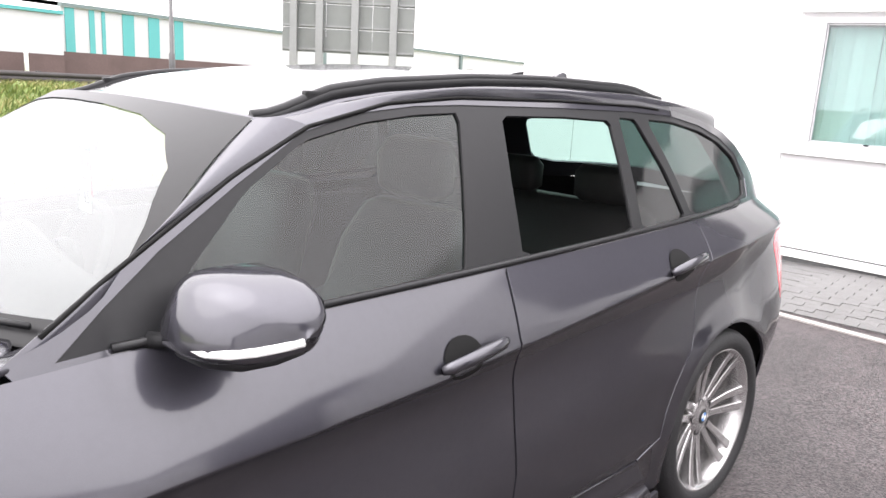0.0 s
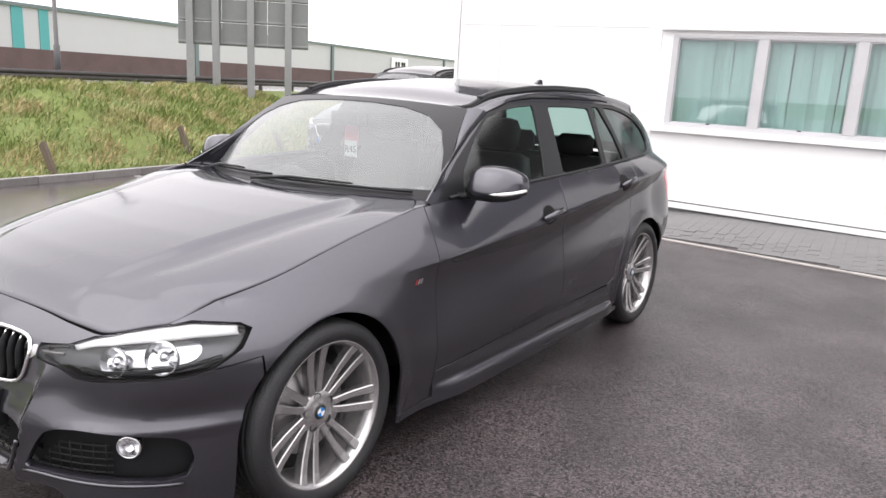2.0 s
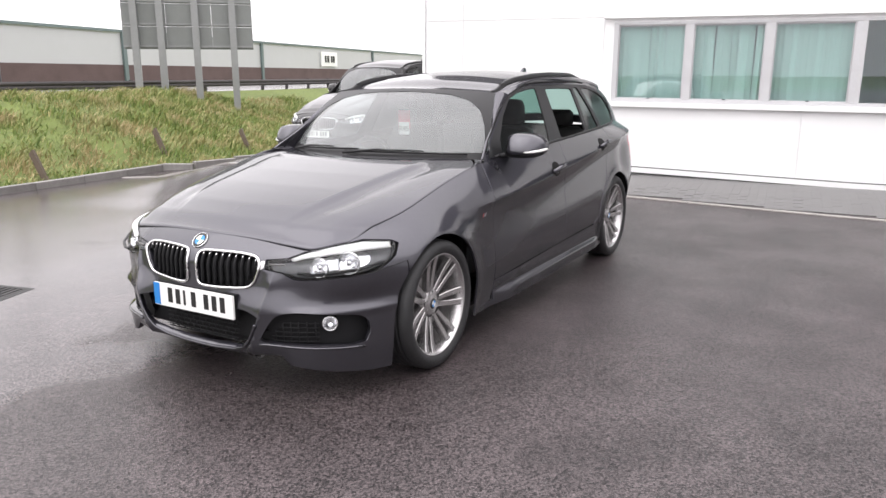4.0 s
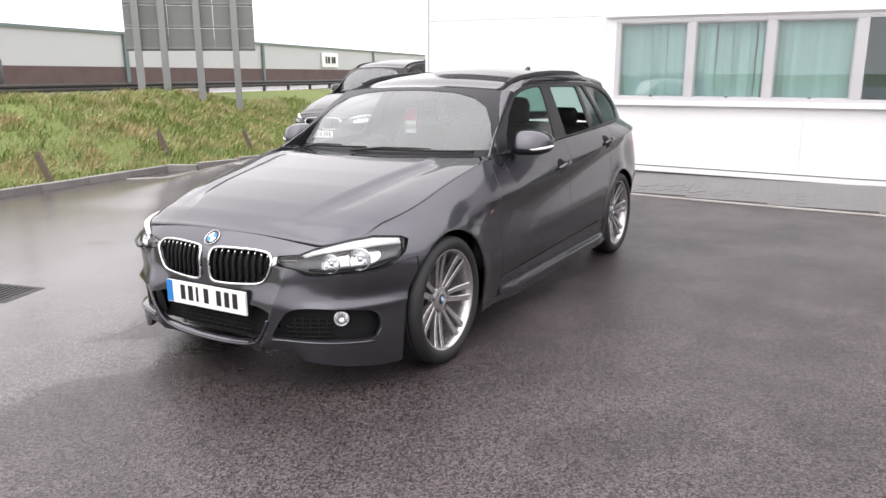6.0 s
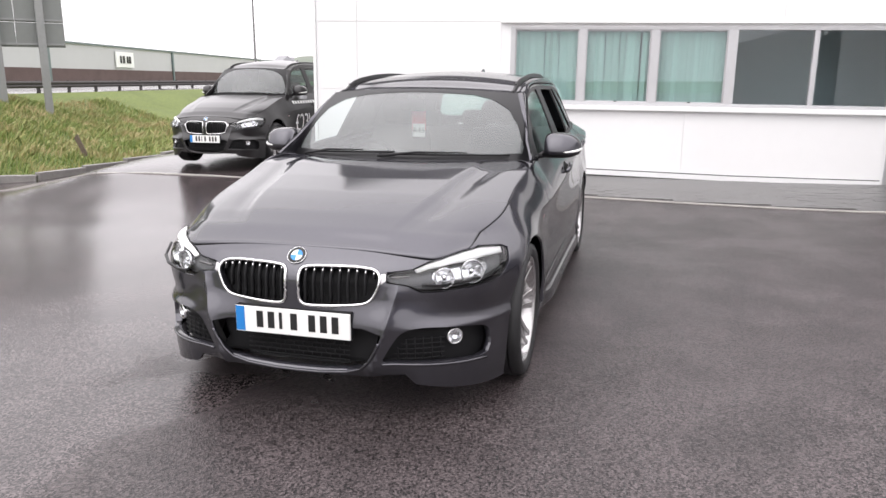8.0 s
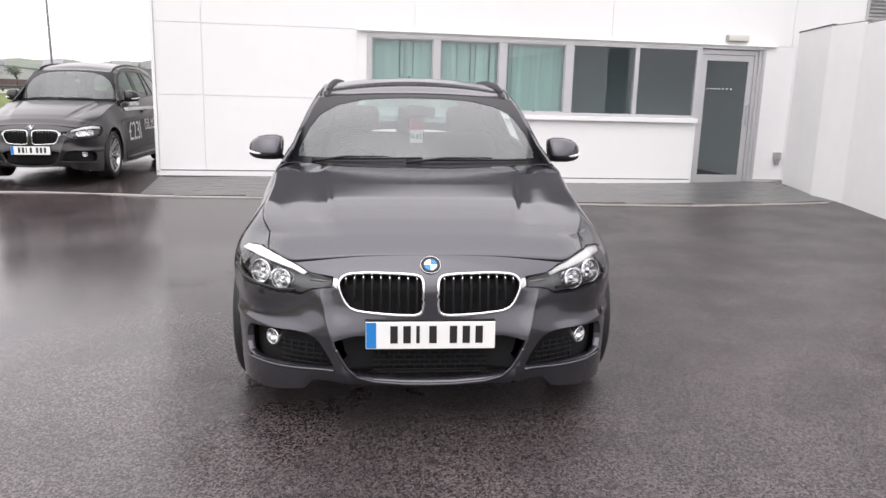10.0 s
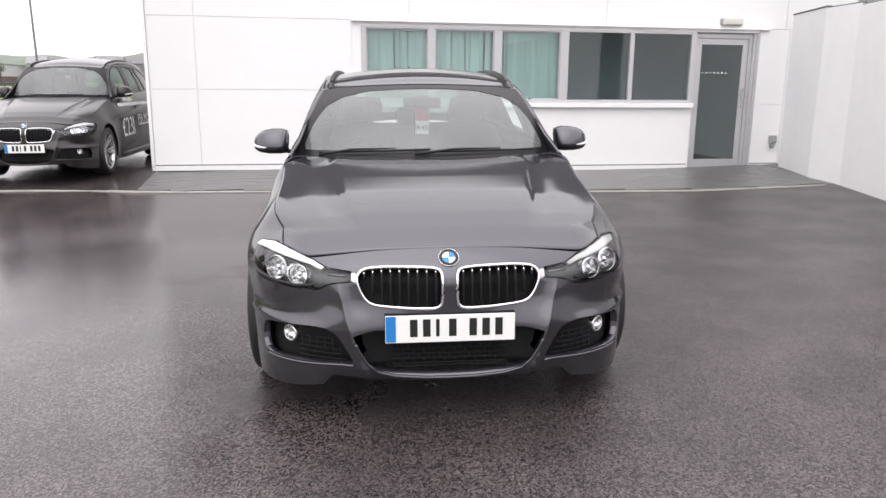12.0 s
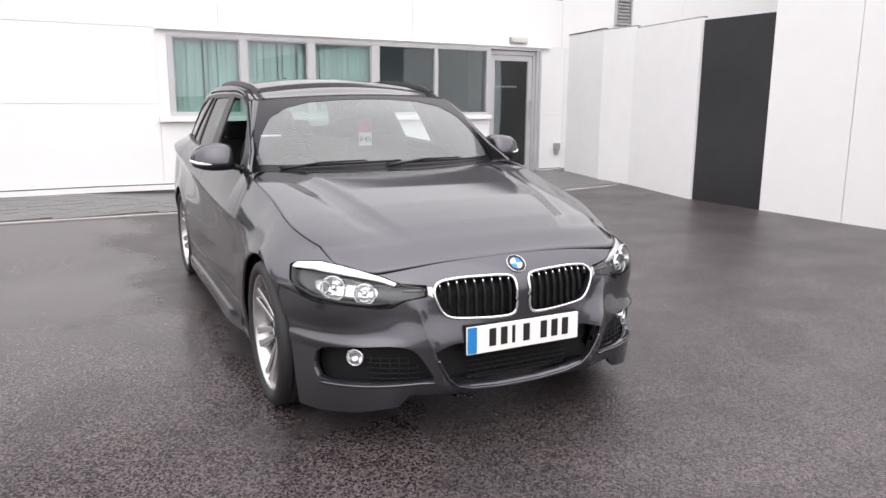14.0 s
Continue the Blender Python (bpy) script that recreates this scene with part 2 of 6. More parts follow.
def grass_material():
    m = material("bank_grass", (0.10, 0.14, 0.03), 0.7)
    nt = m.node_tree
    geo = nt.nodes.new("ShaderNodeNewGeometry")
    ramp = nt.nodes.new("ShaderNodeValToRGB")
    e = ramp.color_ramp.elements
    e[0].color, e[1].color = (0.085, 0.130, 0.028, 1), (0.38, 0.32, 0.15, 1)
    for p, c in ((0.35, (0.135, 0.195, 0.042, 1)), (0.68, (0.20, 0.255, 0.065, 1)), (0.88, (0.29, 0.28, 0.10, 1))):
        k = e.new(p)
        k.color = c
    nt.links.new(geo.outputs["Random Per Island"], ramp.inputs[0])
    co = nt.nodes.new("ShaderNodeTexCoord")
    patch = nt.nodes.new("ShaderNodeTexNoise")
    patch.inputs["Scale"].default_value, patch.inputs["Detail"].default_value = 0.9, 4
    nt.links.new(co.outputs["Object"], patch.inputs["Vector"])
    mr = nt.nodes.new("ShaderNodeMapRange")
    mr.inputs[1].default_value, mr.inputs[2].default_value, mr.inputs[4].default_value = 0.47, 0.63, 0.80
    nt.links.new(patch.outputs[0], mr.inputs[0])
    straw = nt.nodes.new("ShaderNodeMix")
    straw.data_type = "RGBA"
    straw.inputs["B"].default_value = (0.40, 0.31, 0.17, 1)
    nt.links.new(mr.outputs[0], straw.inputs["Factor"])
    nt.links.new(ramp.outputs[0], straw.inputs["A"])
    nt.links.new(straw.outputs["Result"], nt.nodes["Principled BSDF"].inputs["Base Color"])
    return m


GRASS = grass_material()


# ---- mesh helpers ----
def mesh_of(name, verts, faces, mat, normals=None, smooth=True):
    me = bpy.data.meshes.new(name)
    me.from_pydata([tuple(map(float, v)) for v in verts], [], [tuple(map(int, f)) for f in faces])
    me.materials.append(mat)
    if smooth:
        me.polygons.foreach_set("use_smooth", [True] * len(me.polygons))
    if normals is not None:
        me.normals_split_custom_set_from_vertices([tuple(map(float, n)) for n in normals])
    me.update()
    return me


def part(name, me, parent=None, label="", mat=None):
    """Links a mesh (or a bmesh) as one object under its thing."""
    if isinstance(me, bmesh.types.BMesh):
        bm, me = me, bpy.data.meshes.new(name)
        bm.to_mesh(me)
        bm.free()
        if mat:
            me.materials.append(mat)
    ob = new(name, me)
    if parent:
        ob.parent = parent
    if label:
        ob["label"] = label
    return ob


def thing(name, label, category, m=None, group="", kind=""):
    ob = new(name)
    ob.empty_display_size = 0.1
    if m is not None:
        ob.matrix_basis = m
    return tagged(ob, label, category, group, kind)


def boxes(specs, bevel=0.0):
    """A bmesh of boxes (x0, x1, y0, y1, z0, z1), with softened edges."""
    bm = bmesh.new()
    for x0, x1, y0, y1, z0, z1 in specs:
        r = bmesh.ops.create_cube(bm, size=1, matrix=Matrix.LocRotScale(((x0 + x1) / 2, (y0 + y1) / 2, (z0 + z1) / 2), None, (abs(x1 - x0), abs(y1 - y0), abs(z1 - z0))))
        if bevel:
            es = list({e for v in r["verts"] for e in v.link_edges})
            bmesh.ops.bevel(bm, geom=es, offset=bevel, segments=2, affect="EDGES", profile=0.7)
    return bm


def box_part(name, parent, mat, *spec, bevel=0.004, label="", m=None):
    bm = boxes([spec], bevel)
    if m is not None:
        bm.transform(m)
    return part(name, bm, parent, label, mat)


def sweep(points, radius, n=8, closed=False, flat=1.0, up=(0, 0, 1)):
    """Vertices and faces of a tube along points; flat squeezes it along up."""
    P = np.array(points, float)
    R = np.broadcast_to(np.array(radius, float), (len(P),))
    verts, faces = [], []
    for i in range(len(P)):
        a = P[(i - 1) % len(P)] if closed or i else P[i]
        b = P[(i + 1) % len(P)] if closed or i < len(P) - 1 else P[i]
        d = b - a
        d /= np.linalg.norm(d) + 1e-9
        u = np.array(up, float) - d * np.dot(up, d)
        if np.linalg.norm(u) < 1e-3:
            u = np.array((1.0, 0, 0)) - d * d[0]
        u /= np.linalg.norm(u)
        w = np.cross(d, u)
        for k in range(n):
            t = 2 * math.pi * k / n
            verts.append(P[i] + R[i] * (math.cos(t) * w + math.sin(t) * u * flat))
    m = len(P)
    for i in range(m if closed else m - 1):
        for k in range(n):
            j, q = (i + 1) % m, (k + 1) % n
            faces.append((i * n + k, i * n + q, j * n + q, j * n + k))
    if not closed:
        faces.append(tuple(range(n))[::-1])
        faces.append(tuple((m - 1) * n + k for k in range(n)))
    return verts, faces


def revolve(profile, n=64, closed=False):
    """A surface of revolution about x: profile rows are (radius, x)."""
    verts, faces = [], []
    m = len(profile)
    for k in range(n):
        t = 2 * math.pi * k / n
        for r, h in profile:
            verts.append((h, r * math.cos(t), r * math.sin(t)))
    for k in range(n):
        q = (k + 1) % n
        for i in range(m if closed else m - 1):
            j = (i + 1) % m
            faces.append((k * m + i, k * m + j, q * m + j, q * m + i))
    return verts, faces


def text_mesh(body, size, mat, depth=0.0008):
    cu = bpy.data.curves.new("lettering", "FONT")
    cu.body, cu.size, cu.extrude, cu.align_x, cu.align_y = body, size, depth, "CENTER", "CENTER"
    ob = bpy.data.objects.new("lettering", cu)
    me = bpy.data.meshes.new_from_object(ob)
    bpy.data.objects.remove(ob)
    bpy.data.curves.remove(cu)
    me.materials.clear()
    me.materials.append(mat)
    return me


def placed(me, m):
    me.transform(m)
    return me


def sstep(a, b, x):
    t = np.clip((np.asarray(x, float) - a) / (b - a), 0, 1)
    return t * t * (3 - 2 * t)


def round_corners(poly, times=2, share=0.25):
    P = [np.array(p, float) for p in poly]
    for _ in range(times):
        Q = []
        for i in range(len(P)):
            a, b = P[i], P[(i + 1) % len(P)]
            Q += [a + (b - a) * share, b - (b - a) * share]
        P = Q
    return [tuple(p) for p in P]


def densify(poly, step):
    out = []
    for i in range(len(poly)):
        a, b = np.array(poly[i], float), np.array(poly[(i + 1) % len(poly)], float)
        k = max(1, int(math.ceil(np.linalg.norm(b - a) / step)))
        out += [tuple(a + (b - a) * j / k) for j in range(k)]
    return out


def inside(poly, X, Y):
    X, Y = np.asarray(X, float), np.asarray(Y, float)
    res = np.zeros(X.shape, bool)
    P = np.array(poly, float)
    Q = np.roll(P, -1, 0)
    for (x0, y0), (x1, y1) in zip(P, Q):
        if y0 == y1:
            continue
        hit = ((y0 > Y) != (y1 > Y)) & (X < (x1 - x0) * (Y - y0) / (y1 - y0) + x0)
        res ^= hit
    return res


def panel_mesh(name, f, outer, mat, holes=(), step=0.03, lip=0.012, flip=False, shift=0.0, extra=()):
    """A curved sheet-metal panel: the surface f over a flat outline with holes, with a turned-in lip along every edge.
    f takes arrays u, v and gives points (n, 3); shift moves the sheet along its normal; extra gives more points, along a sharp line."""
    loops = [densify(outer, step * 0.7)] + [densify(h, step * 0.5) for h in holes]
    pts, edges = [], []
    for lp in loops:
        o = len(pts)
        pts += lp
        edges += [(o + i, o + (i + 1) % len(lp)) for i in range(len(lp))]
    pts += [q for q in extra]
    B = np.array(pts)
    lo, hi = B.min(0), B.max(0)
    gx, gy = np.meshgrid(np.arange(lo[0] + step * 0.37, hi[0], step), np.arange(lo[1] + step * 0.37, hi[1], step))
    gx, gy = gx.ravel(), gy.ravel()
    keep = inside(outer, gx, gy)
    for h in holes:
        keep &= ~inside(h, gx, gy)
    gx, gy = gx[keep], gy[keep]
    if len(gx):
        near = np.min((gx[:, None] - B[None, :, 0]) ** 2 + (gy[:, None] - B[None, :, 1]) ** 2, 1) > (0.35 * step) ** 2
        pts += list(zip(gx[near], gy[near]))
    V, _, T, *_ = delaunay_2d_cdt([Vector(p) for p in pts], edges, [], 0, 1e-7)
    V = np.array([tuple(v) for v in V])
    T = np.array([t for t in T if len(t) == 3])
    C = V[T].mean(1)
    keep = inside(outer, C[:, 0], C[:, 1])
    for h in holes:
        keep &= ~inside(h, C[:, 0], C[:, 1])
    T = T[keep]
    P = f(V[:, 0], V[:, 1])
    e = 0.003
    N = np.cross(f(V[:, 0] + e, V[:, 1]) - f(V[:, 0] - e, V[:, 1]), f(V[:, 0], V[:, 1] + e) - f(V[:, 0], V[:, 1] - e))
    N /= np.linalg.norm(N, axis=1)[:, None] + 1e-12
    if flip:
        N, T = -N, T[:, ::-1]
    P = P + N * shift
    verts, faces, normals = list(P), [tuple(t) for t in T], list(N)
    if lip:
        count = {}
        for a, b, c in T:
            for i, j in ((a, b), (b, c), (c, a)):
                count[(i, j)] = 1
        for (i, j) in list(count):
            if (j, i) in count:
                continue
            d = np.cross(P[j] - P[i], N[i])
            d /= np.linalg.norm(d) + 1e-12
            o = len(verts)
            verts += [P[i], P[j], P[j] - N[j] * lip, P[i] - N[i] * lip]
            normals += [(d + N[i] * 0.5) / 1.118, (d + N[j] * 0.5) / 1.118, d, d]
            faces.append((o, o + 3, o + 2, o + 1))
    return mesh_of(name, verts, faces, mat, normals)


def mirrored(me):
    """A copy of a mesh for the other side of the car."""
    V = [(-v.co.x, v.co.y, v.co.z) for v in me.vertices]
    F = [tuple(p.vertices)[::-1] for p in me.polygons]
    nrm = [(-c.vector.x, c.vector.y, c.vector.z) for c in me.corner_normals] if me.has_custom_normals else None
    out = bpy.data.meshes.new(me.name)
    out.from_pydata(V, [], F)
    for k in me.materials:
        out.materials.append(k)
    out.polygons.foreach_set("use_smooth", [p.use_smooth for p in me.polygons])
    out.polygons.foreach_set("material_index", [p.material_index for p in me.polygons])
    if nrm:
        per = {}
        for p in me.polygons:
            for li in p.loop_indices:
                per[me.loops[li].vertex_index] = nrm[li]
        out.normals_split_custom_set_from_vertices([per.get(i, (0, 0, 1)) for i in range(len(V))])
    out.update()
    return out


def grid_mesh(name, f, us, vs, mat, flip=False, thick=0.0):
    """A surface over a regular grid of parameters, with a second skin below it where it has thickness."""
    U, Vv = np.meshgrid(us, vs, indexing="ij")
    P = f(U.ravel(), Vv.ravel())
    n, m = len(us), len(vs)
    F = []
    for i in range(n - 1):
        for j in range(m - 1):
            q = (i * m + j, (i + 1) * m + j, (i + 1) * m + j + 1, i * m + j + 1)
            F.append(q[::-1] if flip else q)
    me = mesh_of(name, P, F, mat)
    if thick:
        bm = bmesh.new()
        bm.from_mesh(me)
        bmesh.ops.recalc_face_normals(bm, faces=bm.faces)
        bmesh.ops.solidify(bm, geom=bm.faces[:], thickness=thick)
        bm.to_mesh(me)
        bm.free()
    return me


# ---- ground: one sheet, tarmac yard, grass bank and road ----
def kerb_x(y):
    return np.interp(y, [-60, 7.35, 7.55, 10.0, 14.0, 60], [-8.3, -8.25, -7.65, -6.75, -6.45, -6.45])


def ground_z(x, y):
    x, y = np.asarray(x, float), np.asarray(y, float)
    apron = sstep(4.2, 6.4, y) * sstep(-7.0, -5.0, x)
    yard = -0.043 * np.clip(-2.5 - x, 0, 5.8) * (1 - 0.9 * apron) + np.maximum(0.028 * np.clip(x - 2.2, 0, 5), 0.060 * np.clip(y - 3.35, 0, 3.75 - 1.2 * sstep(-1.2, 0.3, x)) * sstep(-8, -4.8, x) * (1 - 0.36 * sstep(-0.2, 3.8, x))) + 0.06 * apron * sstep(-2.3, -3.2, x)
    toe = kerb_x(y) - 0.35 - 0.60 * np.clip(y - 8.0, 0, 12)
    t = np.clip((toe - x) / 4.6, 0, 1)
    lumps = 0.05 * np.sin(x * 1.7 + y * 0.6) * np.sin(y * 1.1 - x * 0.4) * np.clip(t * 6, 0, 1) * np.clip((1.2 - t) * 3, 0, 1)
    return yard + 1.20 * (0.65 * t + 0.35 * t * t * (3 - 2 * t)) + lumps * (x > -16)


def ground_sheet():
    xs = np.unique(np.concatenate((np.linspace(-600, -40, 15), np.linspace(-40, -20, 11), np.linspace(-20, -6, 71), np.linspace(-6, 14, 41), np.linspace(14, 600, 20))))
    ys = np.unique(np.concatenate((np.linspace(-600, -20, 15), np.linspace(-20, -4, 17), np.linspace(-4, 26, 121), np.linspace(26, 60, 18), np.linspace(60, 700, 20))))
    X, Y = np.meshgrid(xs, ys, indexing="ij")
    near = np.abs(X - kerb_x(Y)) < 0.101
    X = np.where(near & (np.abs(Y) < 30), kerb_x(Y) - 0.02, X)
    Z = ground_z(X, Y)
    n, m = len(xs), len(ys)
    V = np.stack((X.ravel(), Y.ravel(), Z.ravel()), -1)
    F = [(i * m + j, (i + 1) * m + j, (i + 1) * m + j + 1, i * m + j + 1) for i in range(n - 1) for j in range(m - 1)]
    me = mesh_of("ground", V, F, ASPHALT)
    me.materials.append(SOIL)
    C = np.array([V[list(f)].mean(0) for f in F])
    soil = (C[:, 0] < kerb_x(C[:, 1])) & ((C[:, 0] > -18.5) | (C[:, 0] < -30)) | (np.abs(C[:, 1]) > 75) | (C[:, 0] > 40)
    me.polygons.foreach_set("material_index", soil.astype(int))
    ob = new("ground", me)
    return tagged(ob, "wet dark tarmac yard sloping to a grass bank", "ground", kind="structure")


ground_sheet()

# ---- white-clad building ----
WY = 7.47
TOP = 4.7
building = thing("wall_north", "white panel-clad building wall with window band", "wall", kind="structure")


def foot(x):
    """How far the foot of the wall lies lower than at its corner."""
    return 0.018 * min(max(x + 0.3, 0.0), 3.8)


def sloping(x0, x1, y0, y1, z0, z1, bevel=0.0):
    """A strip along the foot of the wall that follows the falling ground."""
    bm = boxes([(a, a + (x1 - x0) / 8, y0, y1, z0, z1) for a in np.linspace(x0, x1, 9)[:-1]], bevel)
    for v in bm.verts:
        v.co.z -= foot(v.co.x)
    return bm


core = boxes([(-2.70, 0.215, WY + 0.012, WY + 0.30, 0.0, TOP), (0.215, 5.40, WY + 0.012, WY + 0.30, 0.0, 1.03), (0.215, 6.47, WY + 0.012, WY + 0.30, 2.125, TOP), (6.47, 13.0, WY + 0.012, WY + 0.30, 0.0, TOP)])
part("wall_core", core, building, "", CLADDING)
part("return_wall", boxes([(-2.70, -2.40, WY + 0.30, WY + 14, 0.0, TOP)]), building, "", CLADDING)
part("flat_roof", boxes([(-2.75, 13.0, WY + 0.02, WY + 14, TOP, TOP + 0.12)], 0.01), building, "", TRIM_WHITE)


def cladding(x0, x1, z0, z1):
    part("cladding_panel", boxes([(x0 + 0.003, x1 - 0.003, WY, WY + 0.0115, z0 + 0.003, z1 - 0.003)], 0.0025), building, "", CLADDING)


for z0, z1 in ((0.05, 1.205), (1.205, 2.19)):
    cladding(-2.70, -2.07, z0, z1)
    cladding(-2.07, 0.075, z0, z1)
for x0, x1 in ((-2.70, -2.07), (-2.07, 0.9), (0.9, 3.9), (3.9, 6.9)):
    cladding(x0, x1, 2.19, 3.00)
    for z0, z1 in ((3.00, 3.85), (3.85, TOP)):
        part("fascia_panel", boxes([(x0 + 0.003, x1 - 0.003, WY, WY + 0.0115, z0 + 0.003, z1 - 0.003)], 0.0025), building, "dark grey upper fascia panel", FASCIA)
for z0, z1 in ((2.19, 3.40), (3.40, TOP)):
    for x0, x1 in ((6.9, 9.9), (9.9, 13.0)):
        cladding(x0, x1, z0, z1)
for x0, x1 in ((0.075, 2.7), (2.7, 5.36)):
    cladding(x0, x1, -0.03, 0.965)
for z0, z1 in ((0.0, 1.02), (1.02, 2.19)):
    cladding(6.47, 6.98, z0, z1)
    cladding(6.98, 9.9, z0, z1)
part("drip_trim", boxes([(0.08, 6.62, WY - 0.055, WY - 0.001, 2.172, 2.190)], 0.004), building, "white drip trim over the windows", TRIM_WHITE)
part("window_sill", boxes([(0.06, 5.385, WY - 0.075, WY + 0.05, 0.970, 1.040)], 0.006), building, "white projecting sill", TRIM_WHITE)
part("base_trim", sloping(-2.74, 5.36, WY - 0.030, WY - 0.001, 0.068, 0.134), building, "white base trim", TRIM_WHITE)
# dark strip on the wall face paints the groove's shadow line over the trim
part("shadow_strip", sloping(-2.74, 5.36, WY - 0.006, WY - 0.001, 0.136, 0.150), building, "dark strip for the groove and its shadow line over the base trim", PLINTH)
part("base_trim", sloping(6.48, 6.98, WY - 0.030, WY - 0.001, 0.068, 0.134), building, "white base trim", TRIM_WHITE)
part("shadow_strip", sloping(6.48, 6.98, WY - 0.006, WY - 0.001, 0.136, 0.150), building, "dark strip for the groove and its shadow line over the base trim", PLINTH)
part("plinth", sloping(-2.68, 5.36, WY - 0.012, WY - 0.002, -0.20, 0.066), building, "dark recessed plinth", PLINTH)
part("corner_trim", boxes([(-2.745, -2.702, WY - 0.03, WY + 0.06, 0.10, TOP)], 0.006), building, "", TRIM_WHITE)

# window band: grey frames, five lights
window = thing("window_1", "grey aluminium window band with teal vertical blinds", "window", kind="structure")
PANES = ((0.285, 1.178), (1.288, 2.170), (2.286, 3.195), (3.330, 4.305), (4.375, 5.315))
Z0, Z1 = 1.085, 2.085
for x0, x1 in [(0.215, 0.285)] + [(PANES[k][1], PANES[k + 1][0]) for k in range(4)] + [(5.315, 5.40)]:
    part("mullion", boxes([(x0 + 0.001, x1 - 0.001, WY - 0.004, WY + 0.085, Z0, Z1)], 0.006), window, "", ALU)
part("head_rail", boxes([(0.215, 5.40, WY - 0.002, WY + 0.085, Z1, 2.125)], 0.005), window, "", ALU)
part("bottom_rail", boxes([(0.215, 5.40, WY - 0.008, WY + 0.085, 1.041, Z0)], 0.006), window, "", ALU)
for k, (x0, x1) in enumerate(PANES):
    p = part("pane", boxes([(x0 - 0.01, x1 + 0.01, WY + 0.040, WY + 0.046, Z0 - 0.01, Z1 + 0.01)]), window, "", PANE)
    p.visible_shadow = False
    if k < 3:
        part("sash", boxes([(x0 + 0.0005, x0 + 0.014, WY + 0.012, WY + 0.039, Z0, Z1), (x1 - 0.014, x1 - 0.0005, WY + 0.012, WY + 0.039, Z0, Z1), (x0 + 0.014, x1 - 0.014, WY + 0.012, WY + 0.039, Z0, Z0 + 0.016), (x0 + 0.014, x1 - 0.014, WY + 0.012, WY + 0.039, Z1 - 0.016, Z1)], 0.004), window, "", ALU)
        part("latch", boxes([((x0 + x1) / 2 - 0.02, (x0 + x1) / 2 + 0.02, WY + 0.004, WY + 0.013, Z0 + 0.004, Z0 + 0.018)], 0.003), window, "", BLACK_TRIM)
# room behind the glass
part("room_shell", boxes([(0.22, 2.70, WY + 1.6, WY + 1.66, 0.0, 2.6), (2.70, 6.6, WY + 2.6, WY + 2.66, 0.0, 2.6), (0.16, 0.22, WY + 0.31, WY + 2.6, 0.0, 2.6), (6.6, 6.66, WY + 0.31, WY + 2.6, 0.0, 2.6), (0.2, 6.6, WY + 0.31, WY + 2.6, 2.6, 2.66), (0.2, 6.6, WY + 0.31, WY + 2.6, -0.05, 0.0), (2.68, 2.72, WY + 0.31, WY + 2.6, 0.0, 2.6)]), building, "", ROOM)
blind_slat = None
rng = random.Random(5)
for k in range(3):
    x0, x1 = PANES[k]
    blind = thing("vertical_blind", "teal vertical blind with twisted fabric slats", "blind", Matrix.Translation((x0 - 0.02, WY + 0.13, 0)), group="blinds in the window band")
    part("head_track", boxes([(0, x1 - x0 + 0.04, -0.02, 0.02, 2.06, 2.10)], 0.003), blind, "", TRIM_WHITE)
    n = 13
    if blind_slat is None:
        V = [(x, y, z) for z in (1.02, 2.06) for x, y in ((-0.045, 0), (-0.015, 0.004), (0.015, 0.004), (0.045, 0))]
        blind_slat = mesh_of("slat", V, [(0, 1, 5, 4), (1, 2, 6, 5), (2, 3, 7, 6)], BLIND)
    for i in range(n):
        s = part("slat", blind_slat, blind)
        turn = rng.uniform(3, 11) if rng.random() < 0.85 else rng.uniform(20, 45)
        s.matrix_basis = pose((i + 0.5) * (x1 - x0 + 0.04) / n, rng.uniform(-0.004, 0.004), 0, rng.uniform(-0.4, 0.4), rng.uniform(-0.7, 0.7), turn)

# glazed door in the same wall
door = thing("door_1", "grey aluminium glazed door, closed", "door", kind="structure")
DX0, DX1 = 5.402, 6.468
part("door_frame", boxes([(DX0, DX0 + 0.045, WY + 0.06, WY + 0.16, -0.09, 2.11), (DX1 - 0.14, DX1 - 0.09, WY + 0.06, WY + 0.16, -0.09, 2.11), (DX0 + 0.045, DX1 - 0.14, WY + 0.06, WY + 0.16, 2.04, 2.11)], 0.004), door, "", ALU)
part("door_jamb", boxes([(DX1 - 0.09, DX1 - 0.045, WY + 0.02, WY + 0.2, -0.09, 2.12), (DX1 - 0.045, DX1, WY - 0.004, WY + 0.2, -0.09, 2.12)], 0.006), door, "", ALU)
part("door_leaf", boxes([(DX0 + 0.05, DX0 + 0.13, WY + 0.075, WY + 0.125, -0.06, 2.035), (DX1 - 0.235, DX1 - 0.145, WY + 0.075, WY + 0.125, -0.06, 2.035), (DX0 + 0.13, DX1 - 0.235, WY + 0.075, WY + 0.125, 1.945, 2.035), (DX0 + 0.13, DX1 - 0.235, WY + 0.075, WY + 0.125, -0.06, 0.145)], 0.005), door, "", ALU)
p = part("door_pane", boxes([(DX0 + 0.125, DX1 - 0.23, WY + 0.097, WY + 0.103, 0.14, 1.95)]), door, "", PANE)
p.visible_shadow = False
part("door_handle", boxes([(DX1 - 0.205, DX1 - 0.185, WY + 0.02, WY + 0.045, 0.95, 1.28), (DX1 - 0.205, DX1 - 0.185, WY + 0.045, WY + 0.08, 0.97, 0.99), (DX1 - 0.205, DX1 - 0.185, WY + 0.045, WY + 0.08, 1.24, 1.26)], 0.005), door, "aluminium pull handle", ALU)
